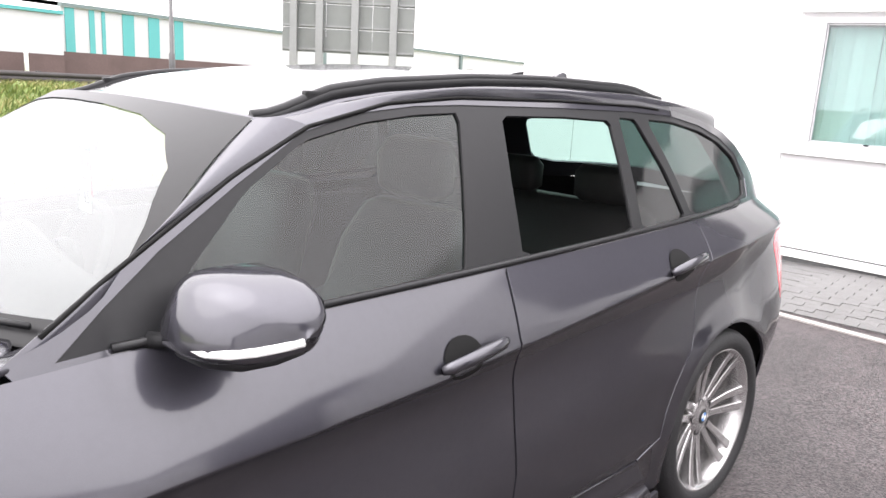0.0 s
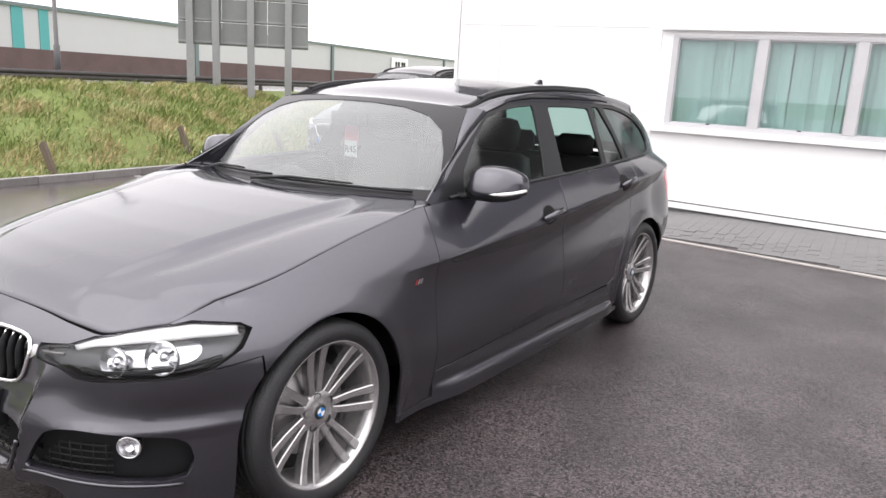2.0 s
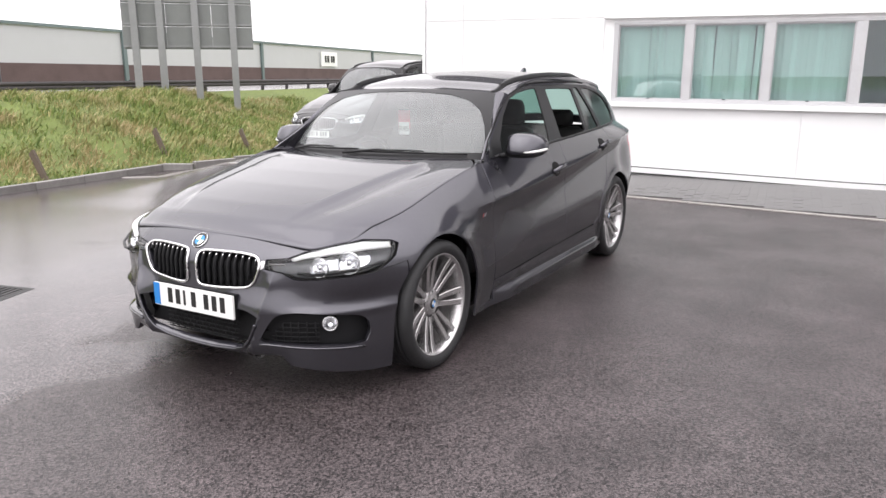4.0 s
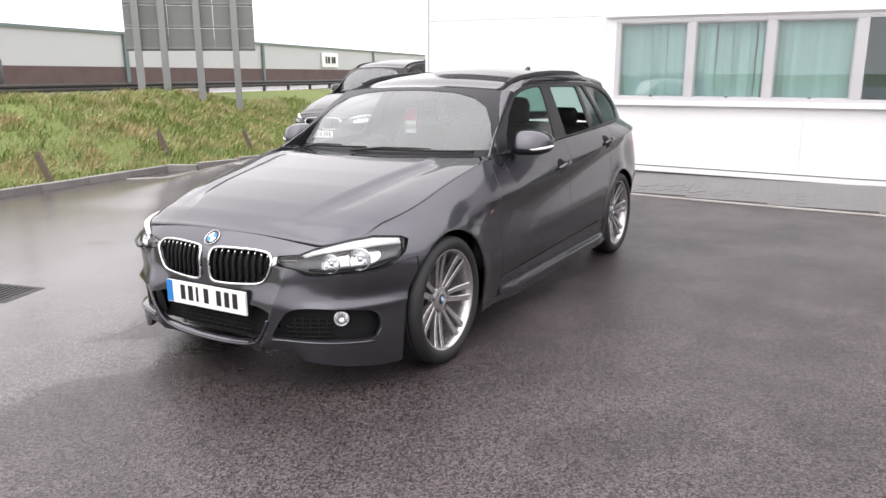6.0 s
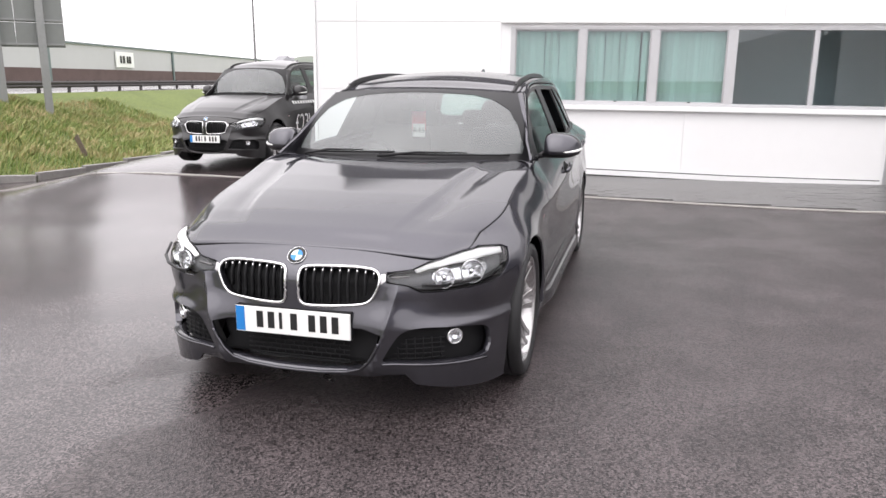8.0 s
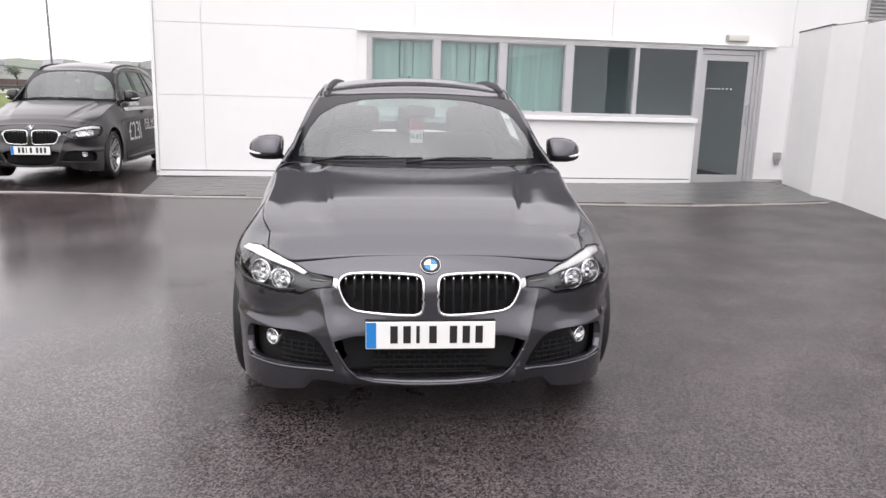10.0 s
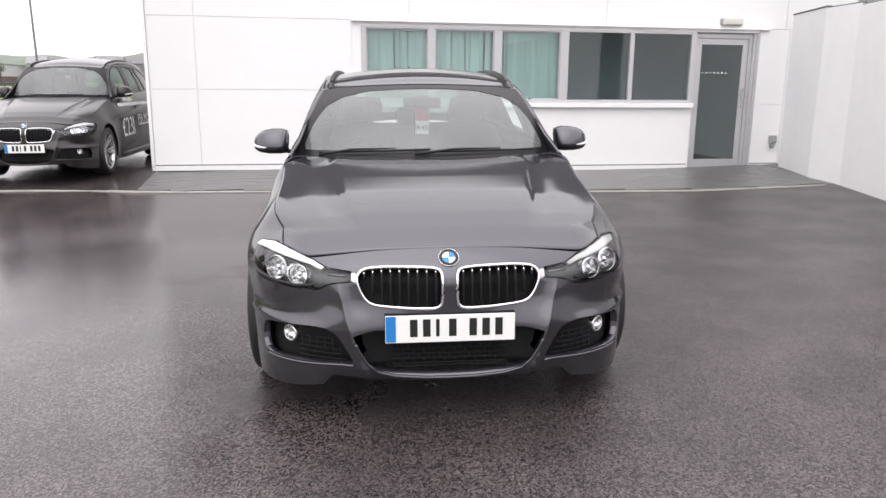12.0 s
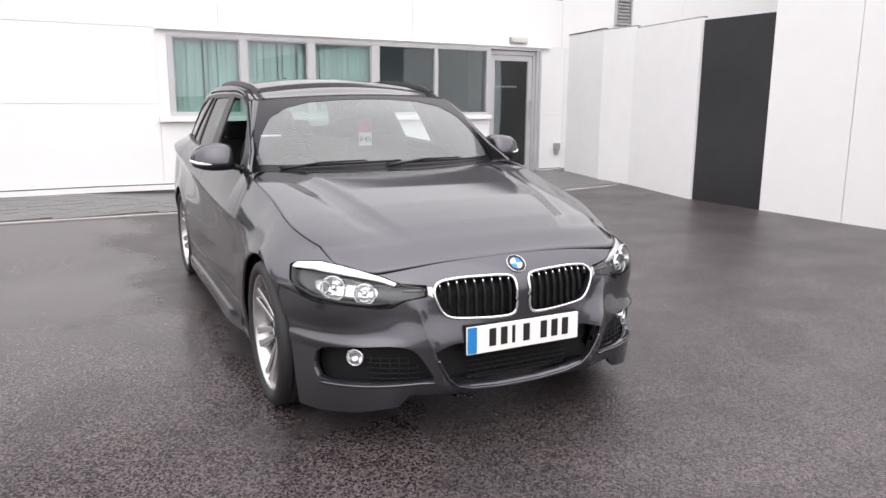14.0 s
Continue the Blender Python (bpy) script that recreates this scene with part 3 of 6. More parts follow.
for k in range(7):
    part("manifestation_dot", boxes([(DX0 + 0.17 + 0.068 * k, DX0 + 0.188 + 0.068 * k, WY + 0.0955, WY + 0.0965, 1.50, 1.525)]), door, "", WHITE_DECAL)
part("door_step", boxes([(DX0 - 0.02, DX1, WY - 0.10, WY + 0.16, -0.25, -0.065)], 0.006), door, "", CONCRETE)

bulkhead = thing("bulkhead_light", "off-white ribbed bulkhead light fixed above the door", "light", Matrix.Translation((5.945, WY, 2.285)))
part("lamp_back", boxes([(-0.185, 0.185, -0.035, -0.001, -0.05, 0.05)], 0.012), bulkhead, "", GREY_BOX)
part("lamp_cover", boxes([(-0.165, 0.165, -0.085, -0.036, -0.042, 0.042)], 0.02), bulkhead, "", LAMP_COVER)
meter = thing("meter_box", "small grey box with a tapered foot on the wall", "box", Matrix.Translation((6.84, WY, 0.43)))
part("box_body", boxes([(-0.055, 0.055, -0.075, -0.001, -0.02, 0.10)], 0.012), meter, "", GREY_BOX)
bm = boxes([(-0.045, 0.045, -0.065, -0.001, -0.11, -0.021)], 0.004)
for v in bm.verts:
    if v.co.z < -0.08:
        v.co.x *= 0.4
part("box_foot", bm, meter, "", GREY_BOX)
vent = thing("wall_vent", "grey louvred vent on the upper wall", "vent", Matrix.Translation((8.32, WY, 2.9)))
part("vent_frame", boxes([(-0.20, 0.20, -0.05, -0.001, -0.24, -0.21), (-0.20, 0.20, -0.05, -0.001, 0.41, 0.44), (-0.20, -0.17, -0.05, -0.001, -0.21, 0.41), (0.17, 0.20, -0.05, -0.001, -0.21, 0.41)], 0.003), vent, "", ALU)
for k in range(10):
    box_part("louvre", vent, GREY_BOX, -0.17, 0.17, -0.022, 0.022, -0.004, 0.004, bevel=0, m=Matrix.Translation((0, -0.025, -0.17 + 0.06 * k)) @ pose(0, 0, 0, 35))


# ---- white hoarding beside the building, with a black gate ----
fence = thing("fence", "white boarded hoarding with a black gate leaf", "fence", kind="structure")
RUN = [(6.80, 7.12), (6.42, 5.80), (6.37, 5.05), (5.94, 3.45), (5.88, 2.37), (5.83, 1.30), (5.81, 0.18), (5.82, -1.02), (5.84, -2.22), (5.86, -3.42), (5.88, -4.62), (5.90, -5.82), (5.92, -7.02)]
HIGH = [2.38, 2.36, 2.33, 2.30, 2.52, 2.52, 2.52, 2.52, 2.52, 2.52, 2.52, 2.52]
for k, ((xa, ya), (xb, yb)) in enumerate(zip(RUN, RUN[1:])):
    L_, ang = math.hypot(xb - xa, yb - ya), math.degrees(math.atan2(yb - ya, xb - xa))
    m = pose(xa, ya, 0, 0, 0, ang)
    off = 0.03 if k in (1, 2) else 0.0
    nm, mt = ("gate_leaf", GATE_BLACK) if k == 3 else ("board", FENCE_WHITE)
    bm = boxes([(0.004, L_ - 0.004, -0.02 - off, 0.02 - off, -0.20, HIGH[k])], 0.004)
    bm.transform(m)
    part(nm, bm, fence, "matt black gate leaf" if k == 3 else "", mt)
    bm = boxes([(L_ - 0.045, L_ + 0.045, 0.03, 0.12, -0.25, HIGH[k] - 0.06)], 0.004)
    bm.transform(m)
    part("fence_post", bm, fence, "", GALV)
    if k in (0, 1, 2):
        bm = boxes([(0.0, L_, -0.03, 0.03, HIGH[k] + 0.001, HIGH[k] + 0.018)], 0.003)
        bm.transform(m)
        part("capping", bm, fence, "", GALV if k else PLINTH)
# dark wall added unseen behind the hoarding and the camera: closes the yard, darkens reflections
part("wall_core", boxes([(13.0, 13.3, -22, WY + 0.3, 0, 5.2)], 0.0), tagged(new("unseen_wall_east"), "plain dark wall added out of view for dark reflections", "wall", kind="structure"), "", material("dark_reflected_wall", (0.06, 0.065, 0.07), 0.5, grain=0.1, scale=2, wear=0.15))

# ---- big road sign seen from behind ----
sign = thing("road_sign", "large grey road sign seen from behind on four steel posts", "sign")
SL, SR = Vector((-17.66, 15.5, 0)), Vector((-14.46, 18.16, 0))
d_ = (SR - SL).normalized()
m_sign = Matrix.Translation(SL) @ pose(0, 0, 0, 0, 0, math.degrees(math.atan2(d_.y, d_.x)))
WIDTH = (SR - SL).length
for r in range(5):
    for cidx, (a, b) in enumerate(((0.0, 0.33), (0.33, 0.68), (0.68, 1.0))):
        bm = boxes([(a * WIDTH + 0.004, b * WIDTH - 0.004, 0.0, 0.035, 2.34 + 0.72 * r + 0.004, 2.34 + 0.72 * (r + 1) - 0.004)], 0.004)
        bm.transform(m_sign)
        part("sign_panel", bm, sign, "", SIGN_BACK)
    bm = boxes([(0.02, WIDTH - 0.02, -0.05, -0.001, 2.38 + 0.72 * r + (0.0 if r else 0.02), 2.44 + 0.72 * r + (0.0 if r else 0.02))], 0.004)
    bm.transform(m_sign)
    part("stiffener", bm, sign, "", GALV)
for f_ in (0.096, 0.29, 0.555, 0.843):
    foot = SL + d_ * WIDTH * f_
    zf = float(ground_z(foot.x, foot.y)) - 0.4
    bm = boxes([(f_ * WIDTH - 0.11, f_ * WIDTH + 0.11, -0.30, -0.051, zf, 5.96)], 0.01)
    bm.transform(m_sign)
    part("sign_post", bm, sign, "", GALV)


# ---- guard rail along the road, leaning stakes on the bank ----
rail = thing("guard_rail", "dark guard rail on short posts along the road", "guard rail")
pts = [(-15.7 - 0.085 * (y + 10), y) for y in np.arange(-14, 62, 2.0)]
line = [(x, y, 1.28) for x, y in pts]
for dz in (0.0, -0.12):
    part("rail_beam", mesh_of("rail_beam", *sweep([(x, y, z + dz) for x, y, z in line], 0.055, 6, flat=1.3), RAIL), rail)
for x, y in pts:
    part("rail_post", boxes([(x - 0.16, x - 0.06, y - 0.05, y + 0.05, float(ground_z(x, y)) - 0.2, 1.36)], 0.006), rail, "", RAIL)

stake_me = None
for x, y, lean in ((-8.8, 5.27, -24), (-8.85, 8.05, -22), (-8.95, 10.8, -22), (-8.75, 2.2, -14), (-8.8, -0.8, -20)):
    if stake_me is None:
        bm = boxes([(-0.045, 0.045, -0.045, 0.045, -0.35, 0.52)], 0.008)
        for v in bm.verts:
            if v.co.z > 0.4:
                v.co.z += v.co.x * 0.5
        stake_me = bpy.data.meshes.new("stake")
        bm.to_mesh(stake_me)
        bm.free()
        stake_me.materials.append(WOOD)
    s = tagged(new("leaning_stake", stake_me), "weathered leaning timber stake in the grass", "stake", "stakes on the bank")
    s.matrix_basis = pose(x, y, float(ground_z(x, y)), lean * 0.3, 0, 25) @ pose(0, 0, 0, 0, lean, 0)

# ---- warehouse across the road ----
shed = thing("warehouse", "long white warehouse with brown base and teal bands", "warehouse")


def fx(y):
    return -40 - 0.134 * (y - 34)


def facade_box(name, y0, y1, z0, z1, depth, mat, out=0.0, label=""):
    x0, x1 = fx(y0), fx(y1)
    V = [(x + out - dd, y, z) for x, y in ((x0, y0), (x1, y1)) for dd in (0, depth) for z in (z0, z1)]
    F = [(0, 1, 5, 4), (2, 6, 7, 3), (0, 4, 6, 2), (1, 3, 7, 5), (0, 2, 3, 1), (4, 5, 7, 6)]
    return part(name, mesh_of(name, V, F, mat, smooth=False), shed, label)


facade_box("upper_wall", 17.4, 215, 2.3, 4.45, 0.3, SHEET)
facade_box("brick_base", 17.4, 215, 0.2, 2.3, 0.35, BROWN, 0.05, "brown brick base")
facade_box("gutter", 17.4, 215, 4.45, 4.62, 0.4, GUTTER, 0.15)
facade_box("end_block", -60, 17.2, 2.1, 4.0, 0.3, SHEET, 0.6, "white lower shed")
facade_box("end_base", -60, 17.2, 0.2, 2.1, 0.3, BROWN, 0.65)
facade_box("end_gutter", -60, 17.2, 4.0, 4.16, 0.3, TEAL, 0.75)
for y0, y1 in ((17.6, 18.1), (18.9, 19.2), (19.6, 19.8), (20.8, 21.5), (22.4, 23.1), (24.1, 24.7)):
    facade_box("teal_band", y0, y1, 2.3, 4.45, 0.1, TEAL, 0.05, "teal cladding band")
for y in (36.5, 55.0, 82.0, 120.0):
    facade_box("downpipe", y, y + 0.35, 0.6, 4.5, 0.3, GUTTER, 0.2)
V = [(fx(17.4) + 0.1, 17.4, 4.62), (fx(215) + 0.1, 215, 4.62), (fx(215) - 30, 215, 7.2), (fx(17.4) - 30, 17.4, 7.2)]
part("sheet_roof", mesh_of("sheet_roof", V + [(x, y, z - 0.2) for x, y, z in V], [(0, 1, 2, 3), (7, 6, 5, 4), (0, 4, 5, 1), (2, 6, 7, 3)], SHEET_ROOF, smooth=False), shed, "pale pitched roof")
board = facade_box("sign_board", 67.4, 71.4, 2.55, 4.05, 0.12, PAPER, 0.2, "white sign board with dark bars")
for y0, y1 in ((68.2, 68.5), (68.8, 69.2), (69.7, 70.0), (70.2, 70.6)):
    facade_box("sign_bar", y0, y1, 2.95, 3.65, 0.05, INK, 0.28)
pipe = [(fx(15.0) + 1.4, 15.0, z) for z in (0.6, 2.0, 3.3)]
part("flue", mesh_of("flue", *sweep(pipe, 0.10, 8), TRIM_WHITE), shed)

# ---- lamp columns, far hill, houses, trees ----
for x, y, h in ((-23.5, 15.1, 8.0), (-16.6, 48.0, 8.5), (-19.9, 45.2, 8.5)):
    z0 = float(ground_z(x, y))
    lampc = thing("street_lamp", "tall dark street lamp column by the road", "lamp post", Matrix.Translation((x, y, z0)), group="lamps by the road")
    part("column", mesh_of("column", *sweep([(0, 0, -0.3), (0, 0, 1.2), (0, 0, 1.25), (0, 0, h)], [0.11, 0.11, 0.075, 0.05], 10, up=(1, 0, 0)), POLE), lampc)
    part("lantern", boxes([(-0.12, 0.6, -0.1, 0.1, h - 0.02, h + 0.10)], 0.03), lampc, "", POLE)

hill = []
F = []
xs = np.linspace(-420, 200, 90)
for i, x in enumerate(xs):
    top = 17.0 + 3.5 * math.sin(x * 0.013 + 1.0) + 1.2 * math.sin(x * 0.07) + 0.7 * math.sin(x * 0.23 + 2)
    hill += [(x, 420, -2), (x, 430, top * 0.6), (x, 460, top)]
    if i:
        o = 3 * i
        F += [(o - 3, o, o + 1, o - 2), (o - 2, o + 1, o + 2, o - 1)]
tagged(new("backdrop", mesh_of("backdrop", hill, F, HILL)), "distant grey-green hill behind the road", "hill", kind="structure")
rng = random.Random(11)
house_me = None
for k in range(16):
    bm = boxes([(-3.2, 3.2, -3, 3, -2.0, 3.2)])
    r = [bm.verts.new(p) for p in ((-3.4, -3.2, 3.2), (3.4, -3.2, 3.2), (3.4, 3.2, 3.2), (-3.4, 3.2, 3.2), (-3.4, 0, 5.2), (3.4, 0, 5.2))] if house_me is None else None
    if house_me is None:
        for f in ((0, 1, 5, 4), (2, 3, 4, 5), (0, 4, 3), (1, 2, 5)):
            bm.faces.new([r[i] for i in f])
        house_me = bpy.data.meshes.new("far_house")
        bm.to_mesh(house_me)
        house_me.materials.append(HOUSES)
    bm.free()
    h = tagged(new("far_house", house_me), "small grey far-off house below the hill", "house", "far houses")
    x, y = -92 + 5.2 * k + rng.uniform(-2, 2), 165 + rng.uniform(-14, 14)
    h.matrix_basis = pose(x, y, float(ground_z(x, y)) + 1.4, 0, 0, rng.uniform(-40, 40)) @ Matrix.Diagonal((0.6, 0.6, rng.uniform(0.6, 0.95), 1))


def leafy_tree(x, y, h, seed):
    rg = random.Random(seed)
    t = thing("far_tree", "bare grey-green tree by the road", "tree", Matrix.Translation((x, y, float(ground_z(x, y)) - 0.1)), group="far trees")
    V, F = [], []

    def limb(p, d, length, r, depth):
        q = p + d * length
        v, f = sweep([tuple(p), tuple((p + q) / 2 + Vector((rg.uniform(-1, 1), rg.uniform(-1, 1), 0)) * length * 0.05), tuple(q)], [r, r * 0.85, r * 0.65], 5, up=(1, 0.2, 0))
        o = len(V)
        V.extend(v)
        F.extend([tuple(i + o for i in g) for g in f])
        if depth:
            for _ in range(3):
                nd = (d + Vector((rg.uniform(-0.8, 0.8), rg.uniform(-0.8, 0.8), rg.uniform(-0.1, 0.6)))).normalized()
                limb(q, nd, length * rg.uniform(0.55, 0.75), r * 0.6, depth - 1)
        else:
            tips.append(q)
    tips = []
    limb(Vector((0, 0, 0)), Vector((0, 0, 1)), h * 0.32, h * 0.03, 3)
    part("trunk", mesh_of("trunk", V, F, BARK), t)
    LV, LF = [], []
    for q in tips:
        for _ in range(30):
            c = q + Vector((rg.gauss(0, 0.1), rg.gauss(0, 0.1), rg.gauss(0, 0.08))) * h
            a = Vector((rg.uniform(-1, 1), rg.uniform(-1, 1), rg.uniform(-1, 1))).normalized() * 0.025 * h
            b = a.orthogonal().normalized() * 0.018 * h
            o = len(LV)
            LV += [tuple(c - a), tuple(c + b), tuple(c + a), tuple(c - b)]
            LF.append((o, o + 1, o + 2, o + 3))
    part("crown", mesh_of("crown", LV, LF, HILL, smooth=False), t)


for x, y, h, s in ((-31, 140, 4.5, 1), (-44, 138, 4.0, 2), (-23, 142, 5, 3), (-52, 142, 4.2, 4)):
    leafy_tree(x, y, h, s)


# ---- the shape of the car: x to its left, y to its rear, z up, origin under the front axle ----
_a = np.linspace(0, 1, 241) * math.pi / 2
_fx, _fy = 0.895 * np.sin(_a) ** 0.5556, -0.78 * np.cos(_a)
_sy = np.linspace(0, 2.75, 180)[1:-1]
_sx = 0.895 - 0.008 * np.sin(_sy / 2.75 * math.pi)
_rx, _ry = 0.895 * np.clip(1 - np.sin(_a) ** 1.9, 0, 1) ** 0.356, 2.75 + 1.09 * np.sin(_a)
PLAN_X, PLAN_Y = np.concatenate((_fx, _sx, _rx)), np.concatenate((_fy, _sy, _ry))
PLAN_S = np.concatenate(([0], np.cumsum(np.hypot(np.diff(PLAN_X), np.diff(PLAN_Y)))))
S_REAR = PLAN_S[-1]
_N_FRONT = len(_fx)
_tx, _ty = np.gradient(PLAN_X, PLAN_S), np.gradient(PLAN_Y, PLAN_S)
_k = np.ones(9) / 9
_tx, _ty = np.convolve(np.pad(_tx, 4, "edge"), _k, "valid"), np.convolve(np.pad(_ty, 4, "edge"), _k, "valid")
AXLE_R, ARCH = 2.81, 0.362
HUB_Z = 0.328


def fp(x, z):
    """Outline point on the nose."""
    return (math.copysign(float(np.interp(abs(x), PLAN_X[:_N_FRONT], PLAN_S[:_N_FRONT])), x), z)


def sp(y, z, side=1):
    """Outline point on the flank."""
    return (side * float(np.interp(y, PLAN_Y, PLAN_S)), z)


def belt(y):
    return 0.953 + 0.036 * np.asarray(y, float)


def skirt_top(s):
    """Height of the upper edge of nose, wing and door: the bonnet's shut line and then the waist line."""
    s = np.abs(s)
    x, y = np.interp(s, PLAN_S, PLAN_X), np.interp(s, PLAN_S, PLAN_Y)
    nose = 0.738 - 0.044 * np.clip(x / 0.6, 0, 1) ** 2 + 0.030 * sstep(0.60, 0.753, x)
    wing = 0.724 + 0.249 * np.clip((y + 0.53) / 1.08, 0, 1) ** 0.92
    z = np.where(y < -0.53, nose, np.where(y < 0.56, wing, belt(y)))
    return np.where(y > 3.5, belt(3.5) - 0.1 * (y - 3.5), z)


def crease_z(y):
    """Height of the sharp line along the flank, just under the door handles."""
    return np.interp(y, [0.3, 0.6, 0.85, 1.1, 1.4, 1.75, 2.05, 2.3, 2.7, 3.2], [0.755, 0.770, 0.784, 0.795, 0.814, 0.845, 0.878, 0.908, 0.950, 0.995])


def waist_x(y):
    """Half width of the body along the foot of the side windows."""
    return np.interp(y, [0.5, 0.8, 1.1, 1.4, 1.7, 2.0, 2.4, 2.7, 3.0, 3.2, 3.5, 3.8], [0.800, 0.770, 0.792, 0.802, 0.806, 0.806, 0.800, 0.785, 0.750, 0.715, 0.655, 0.58])


def skirt(s, z):
    """The body below the waist, wrapped round the plan."""
    s, z = np.asarray(s, float), np.asarray(z, float)
    sg, t = np.where(s < 0, -1.0, 1.0), np.abs(s)
    t = np.clip(t, 0, S_REAR)
    x, y = np.interp(t, PLAN_S, PLAN_X), np.interp(t, PLAN_S, PLAN_Y)
    nx, ny = np.interp(t, PLAN_S, _ty), -np.interp(t, PLAN_S, _tx)
    front, rear = sstep(-0.12, -0.52, y), sstep(3.25, 3.75, y)
    side = 1 - front - rear
    top = skirt_top(t)
    # wing: rolls inward towards the bonnet
    w = np.clip((z - 0.58) / np.maximum(top - 0.58, 0.05), 0, 1.15)
    wing = -0.128 * w ** 2.1
    # door: crease, hollow below it, lean above it, tuck at the sill
    crease = crease_z(y)
    up = np.clip((z - crease) / np.maximum(belt(y) - crease, 0.06), 0, 1.15)
    down = np.clip(crease - z, 0, 1)
    door = (waist_x(y) - x) * up ** 1.18 - 0.030 * (1 - (1 - np.clip(down / 0.10, 0, 1)) ** 2) + 0.024 * sstep(0.10, 0.36, down)
    door = door - 0.030 * sstep(0.42, 0.18, z)
    blend = sstep(0.18, 0.80, y)
    low = -0.020 * sstep(0.42, 0.20, z)
    D = side * (np.where(True, (wing + low) * (1 - blend) + door * blend, 0))
    for ya in (0.0, AXLE_R):
        r = np.hypot(y - ya, z - HUB_Z)
        D = D + side * 0.010 * np.exp(-((r - ARCH) / 0.055) ** 2)
    # nose: leans back above the grille, tucks under at the lip, with a ridge either side of the air intake
    nose = -0.105 * np.clip((z - 0.60) / 0.138, 0, 1.2) ** 1.9 - 0.045 * np.clip((0.27 - z) / 0.10, 0, 1.5) ** 1.5 * (1 - 0.85 * sstep(0.42, 0.56, x))
    ridge = 0.388 + 0.32 * np.clip(z - 0.40, -0.3, 1)
    step_ = np.abs(x - ridge)
    nose = nose + 0.026 * np.where(x > ridge, np.exp(-step_ / 0.060), np.exp(-step_ / 0.035)) * sstep(0.640, 0.54, z) * sstep(0.16, 0.24, z)
    nose = nose - 0.014 * sstep(0.46, 0.60, x) * np.exp(-((z - 0.47) / 0.05) ** 2) + 0.010 * sstep(0.42, 0.6, x) * np.exp(-((z - 0.425) / 0.02) ** 2)
    nose = nose - 0.035 * sstep(0.0, 0.40, x) * sstep(0.42, 0.55, z) * sstep(0.80, 0.5, x)
    D = D + front * nose
    # fuller towards the rear corner
    D = D + 0.058 * sstep(2.90, 3.28, y) * sstep(4.0, 3.5, y) * sstep(0.30, 0.62, z) * sstep(1.08, 0.84, z)
    back = -0.04 * np.clip((0.40 - z) / 0.2, 0, 1) ** 1.5 - 0.15 * np.clip((z - 0.72) / 0.3, 0, 1.2) ** 1.5
    D = D + rear * back
    return np.stack((sg * (x + nx * D), y + ny * D, z + 0 * x), -1)


WAIST_Y = np.linspace(0.5, 3.6, 63)
WAIST_X = skirt(np.interp(WAIST_Y, PLAN_Y, PLAN_S), belt(WAIST_Y))[:, 0]


def flank(y, z):
    """The body side above the waist: window plane with its lean."""
    y, z = np.asarray(y, float), np.asarray(z, float)
    waist = np.interp(y, WAIST_Y, WAIST_X)
    h = z - belt(y)
    x = waist - 0.002 - 0.42 * h - 0.16 * h * h
    return np.stack((x, y, z), -1)


def flank_top(y):
    y = np.asarray(y, float)
    return np.interp(y, [0.63, 0.865, 1.07, 1.25, 1.47, 1.70, 2.10, 2.50, 2.75, 2.95, 3.12, 3.25, 3.45], [0.985, 1.125, 1.247, 1.332, 1.383, 1.402, 1.405, 1.399, 1.383, 1.356, 1.313, 1.262, 1.155])


def screen(u, v):
    """Windscreen: u across from -1 to 1, v from scuttle to roof."""
    u, v = np.asarray(u, float), np.asarray(v, float)
    x = u * (0.742 * (1 - v) + 0.600 * v)
    y0, y1 = 0.50 + 0.30 * u * u, 1.06 + 0.09 * u * u
    z0, z1 = 0.992 - 0.022 * u * u, 1.366 - 0.026 * u * u
    bow = 0.030 * np.sin(np.pi * v)
    return np.stack((x, y0 + (y1 - y0) * v - bow * 0.5, z0 + (z1 - z0) * v + bow), -1)


def roof_z(y):
    return np.interp(y, [1.0, 1.25, 1.5, 1.8, 2.1, 2.5, 2.9, 3.15, 3.35], [1.352, 1.415, 1.453, 1.477, 1.486, 1.482, 1.457, 1.430, 1.398])


def roof(u, v):
    """Roof skin: u across, v from the windscreen to the spoiler."""
    u, v = np.asarray(u, float), np.asarray(v, float)
    y = (1.06 + 0.09 * u * u) * (1 - v) + (3.22 - 0.10 * u * u) * v
    half = 0.600 * (1 - v) + 0.545 * v + 0.02 * np.sin(np.pi * v)
    f = sstep(0, 0.12, v)
    z = (1.366 - 0.026 * u * u) * (1 - f) + (roof_z(y) - 0.052 * u * u) * f
    return np.stack((u * half, y, z), -1)


def tail(u, v):
    """Tailgate: u across, v from the spoiler down to the bumper."""
    u, v = np.asarray(u, float), np.asarray(v, float)
    x = u * (0.545 + 0.13 * sstep(0, 0.55, v))
    y = 3.22 - 0.10 * u * u + (0.56 - 0.06 * u * u) * np.maximum(v, 0) ** 0.9
    z = 1.420 - 0.052 * u * u - 0.70 * v
    return np.stack((x, y, z), -1)


def bonnet_edge(v):
    """Left shut line of the bonnet, from the headlamp back along the wing and round its rear corner."""
    v = np.asarray(v, float)
    y = -0.53 + 0.99 * np.clip(v / 0.8, -0.2, 1)
    s = np.interp(y, PLAN_Y, PLAN_S)
    P = skirt(s, skirt_top(s))
    t = np.clip((v - 0.8) / 0.2, 0, 1.1) * math.pi / 2
    P[:, 0] -= (P[:, 0] - 0.62) * (1 - np.cos(t))
    P[:, 1] += 0.235 * np.sin(t)
    P[:, 2] += 0.030 * np.sin(t)
    return P


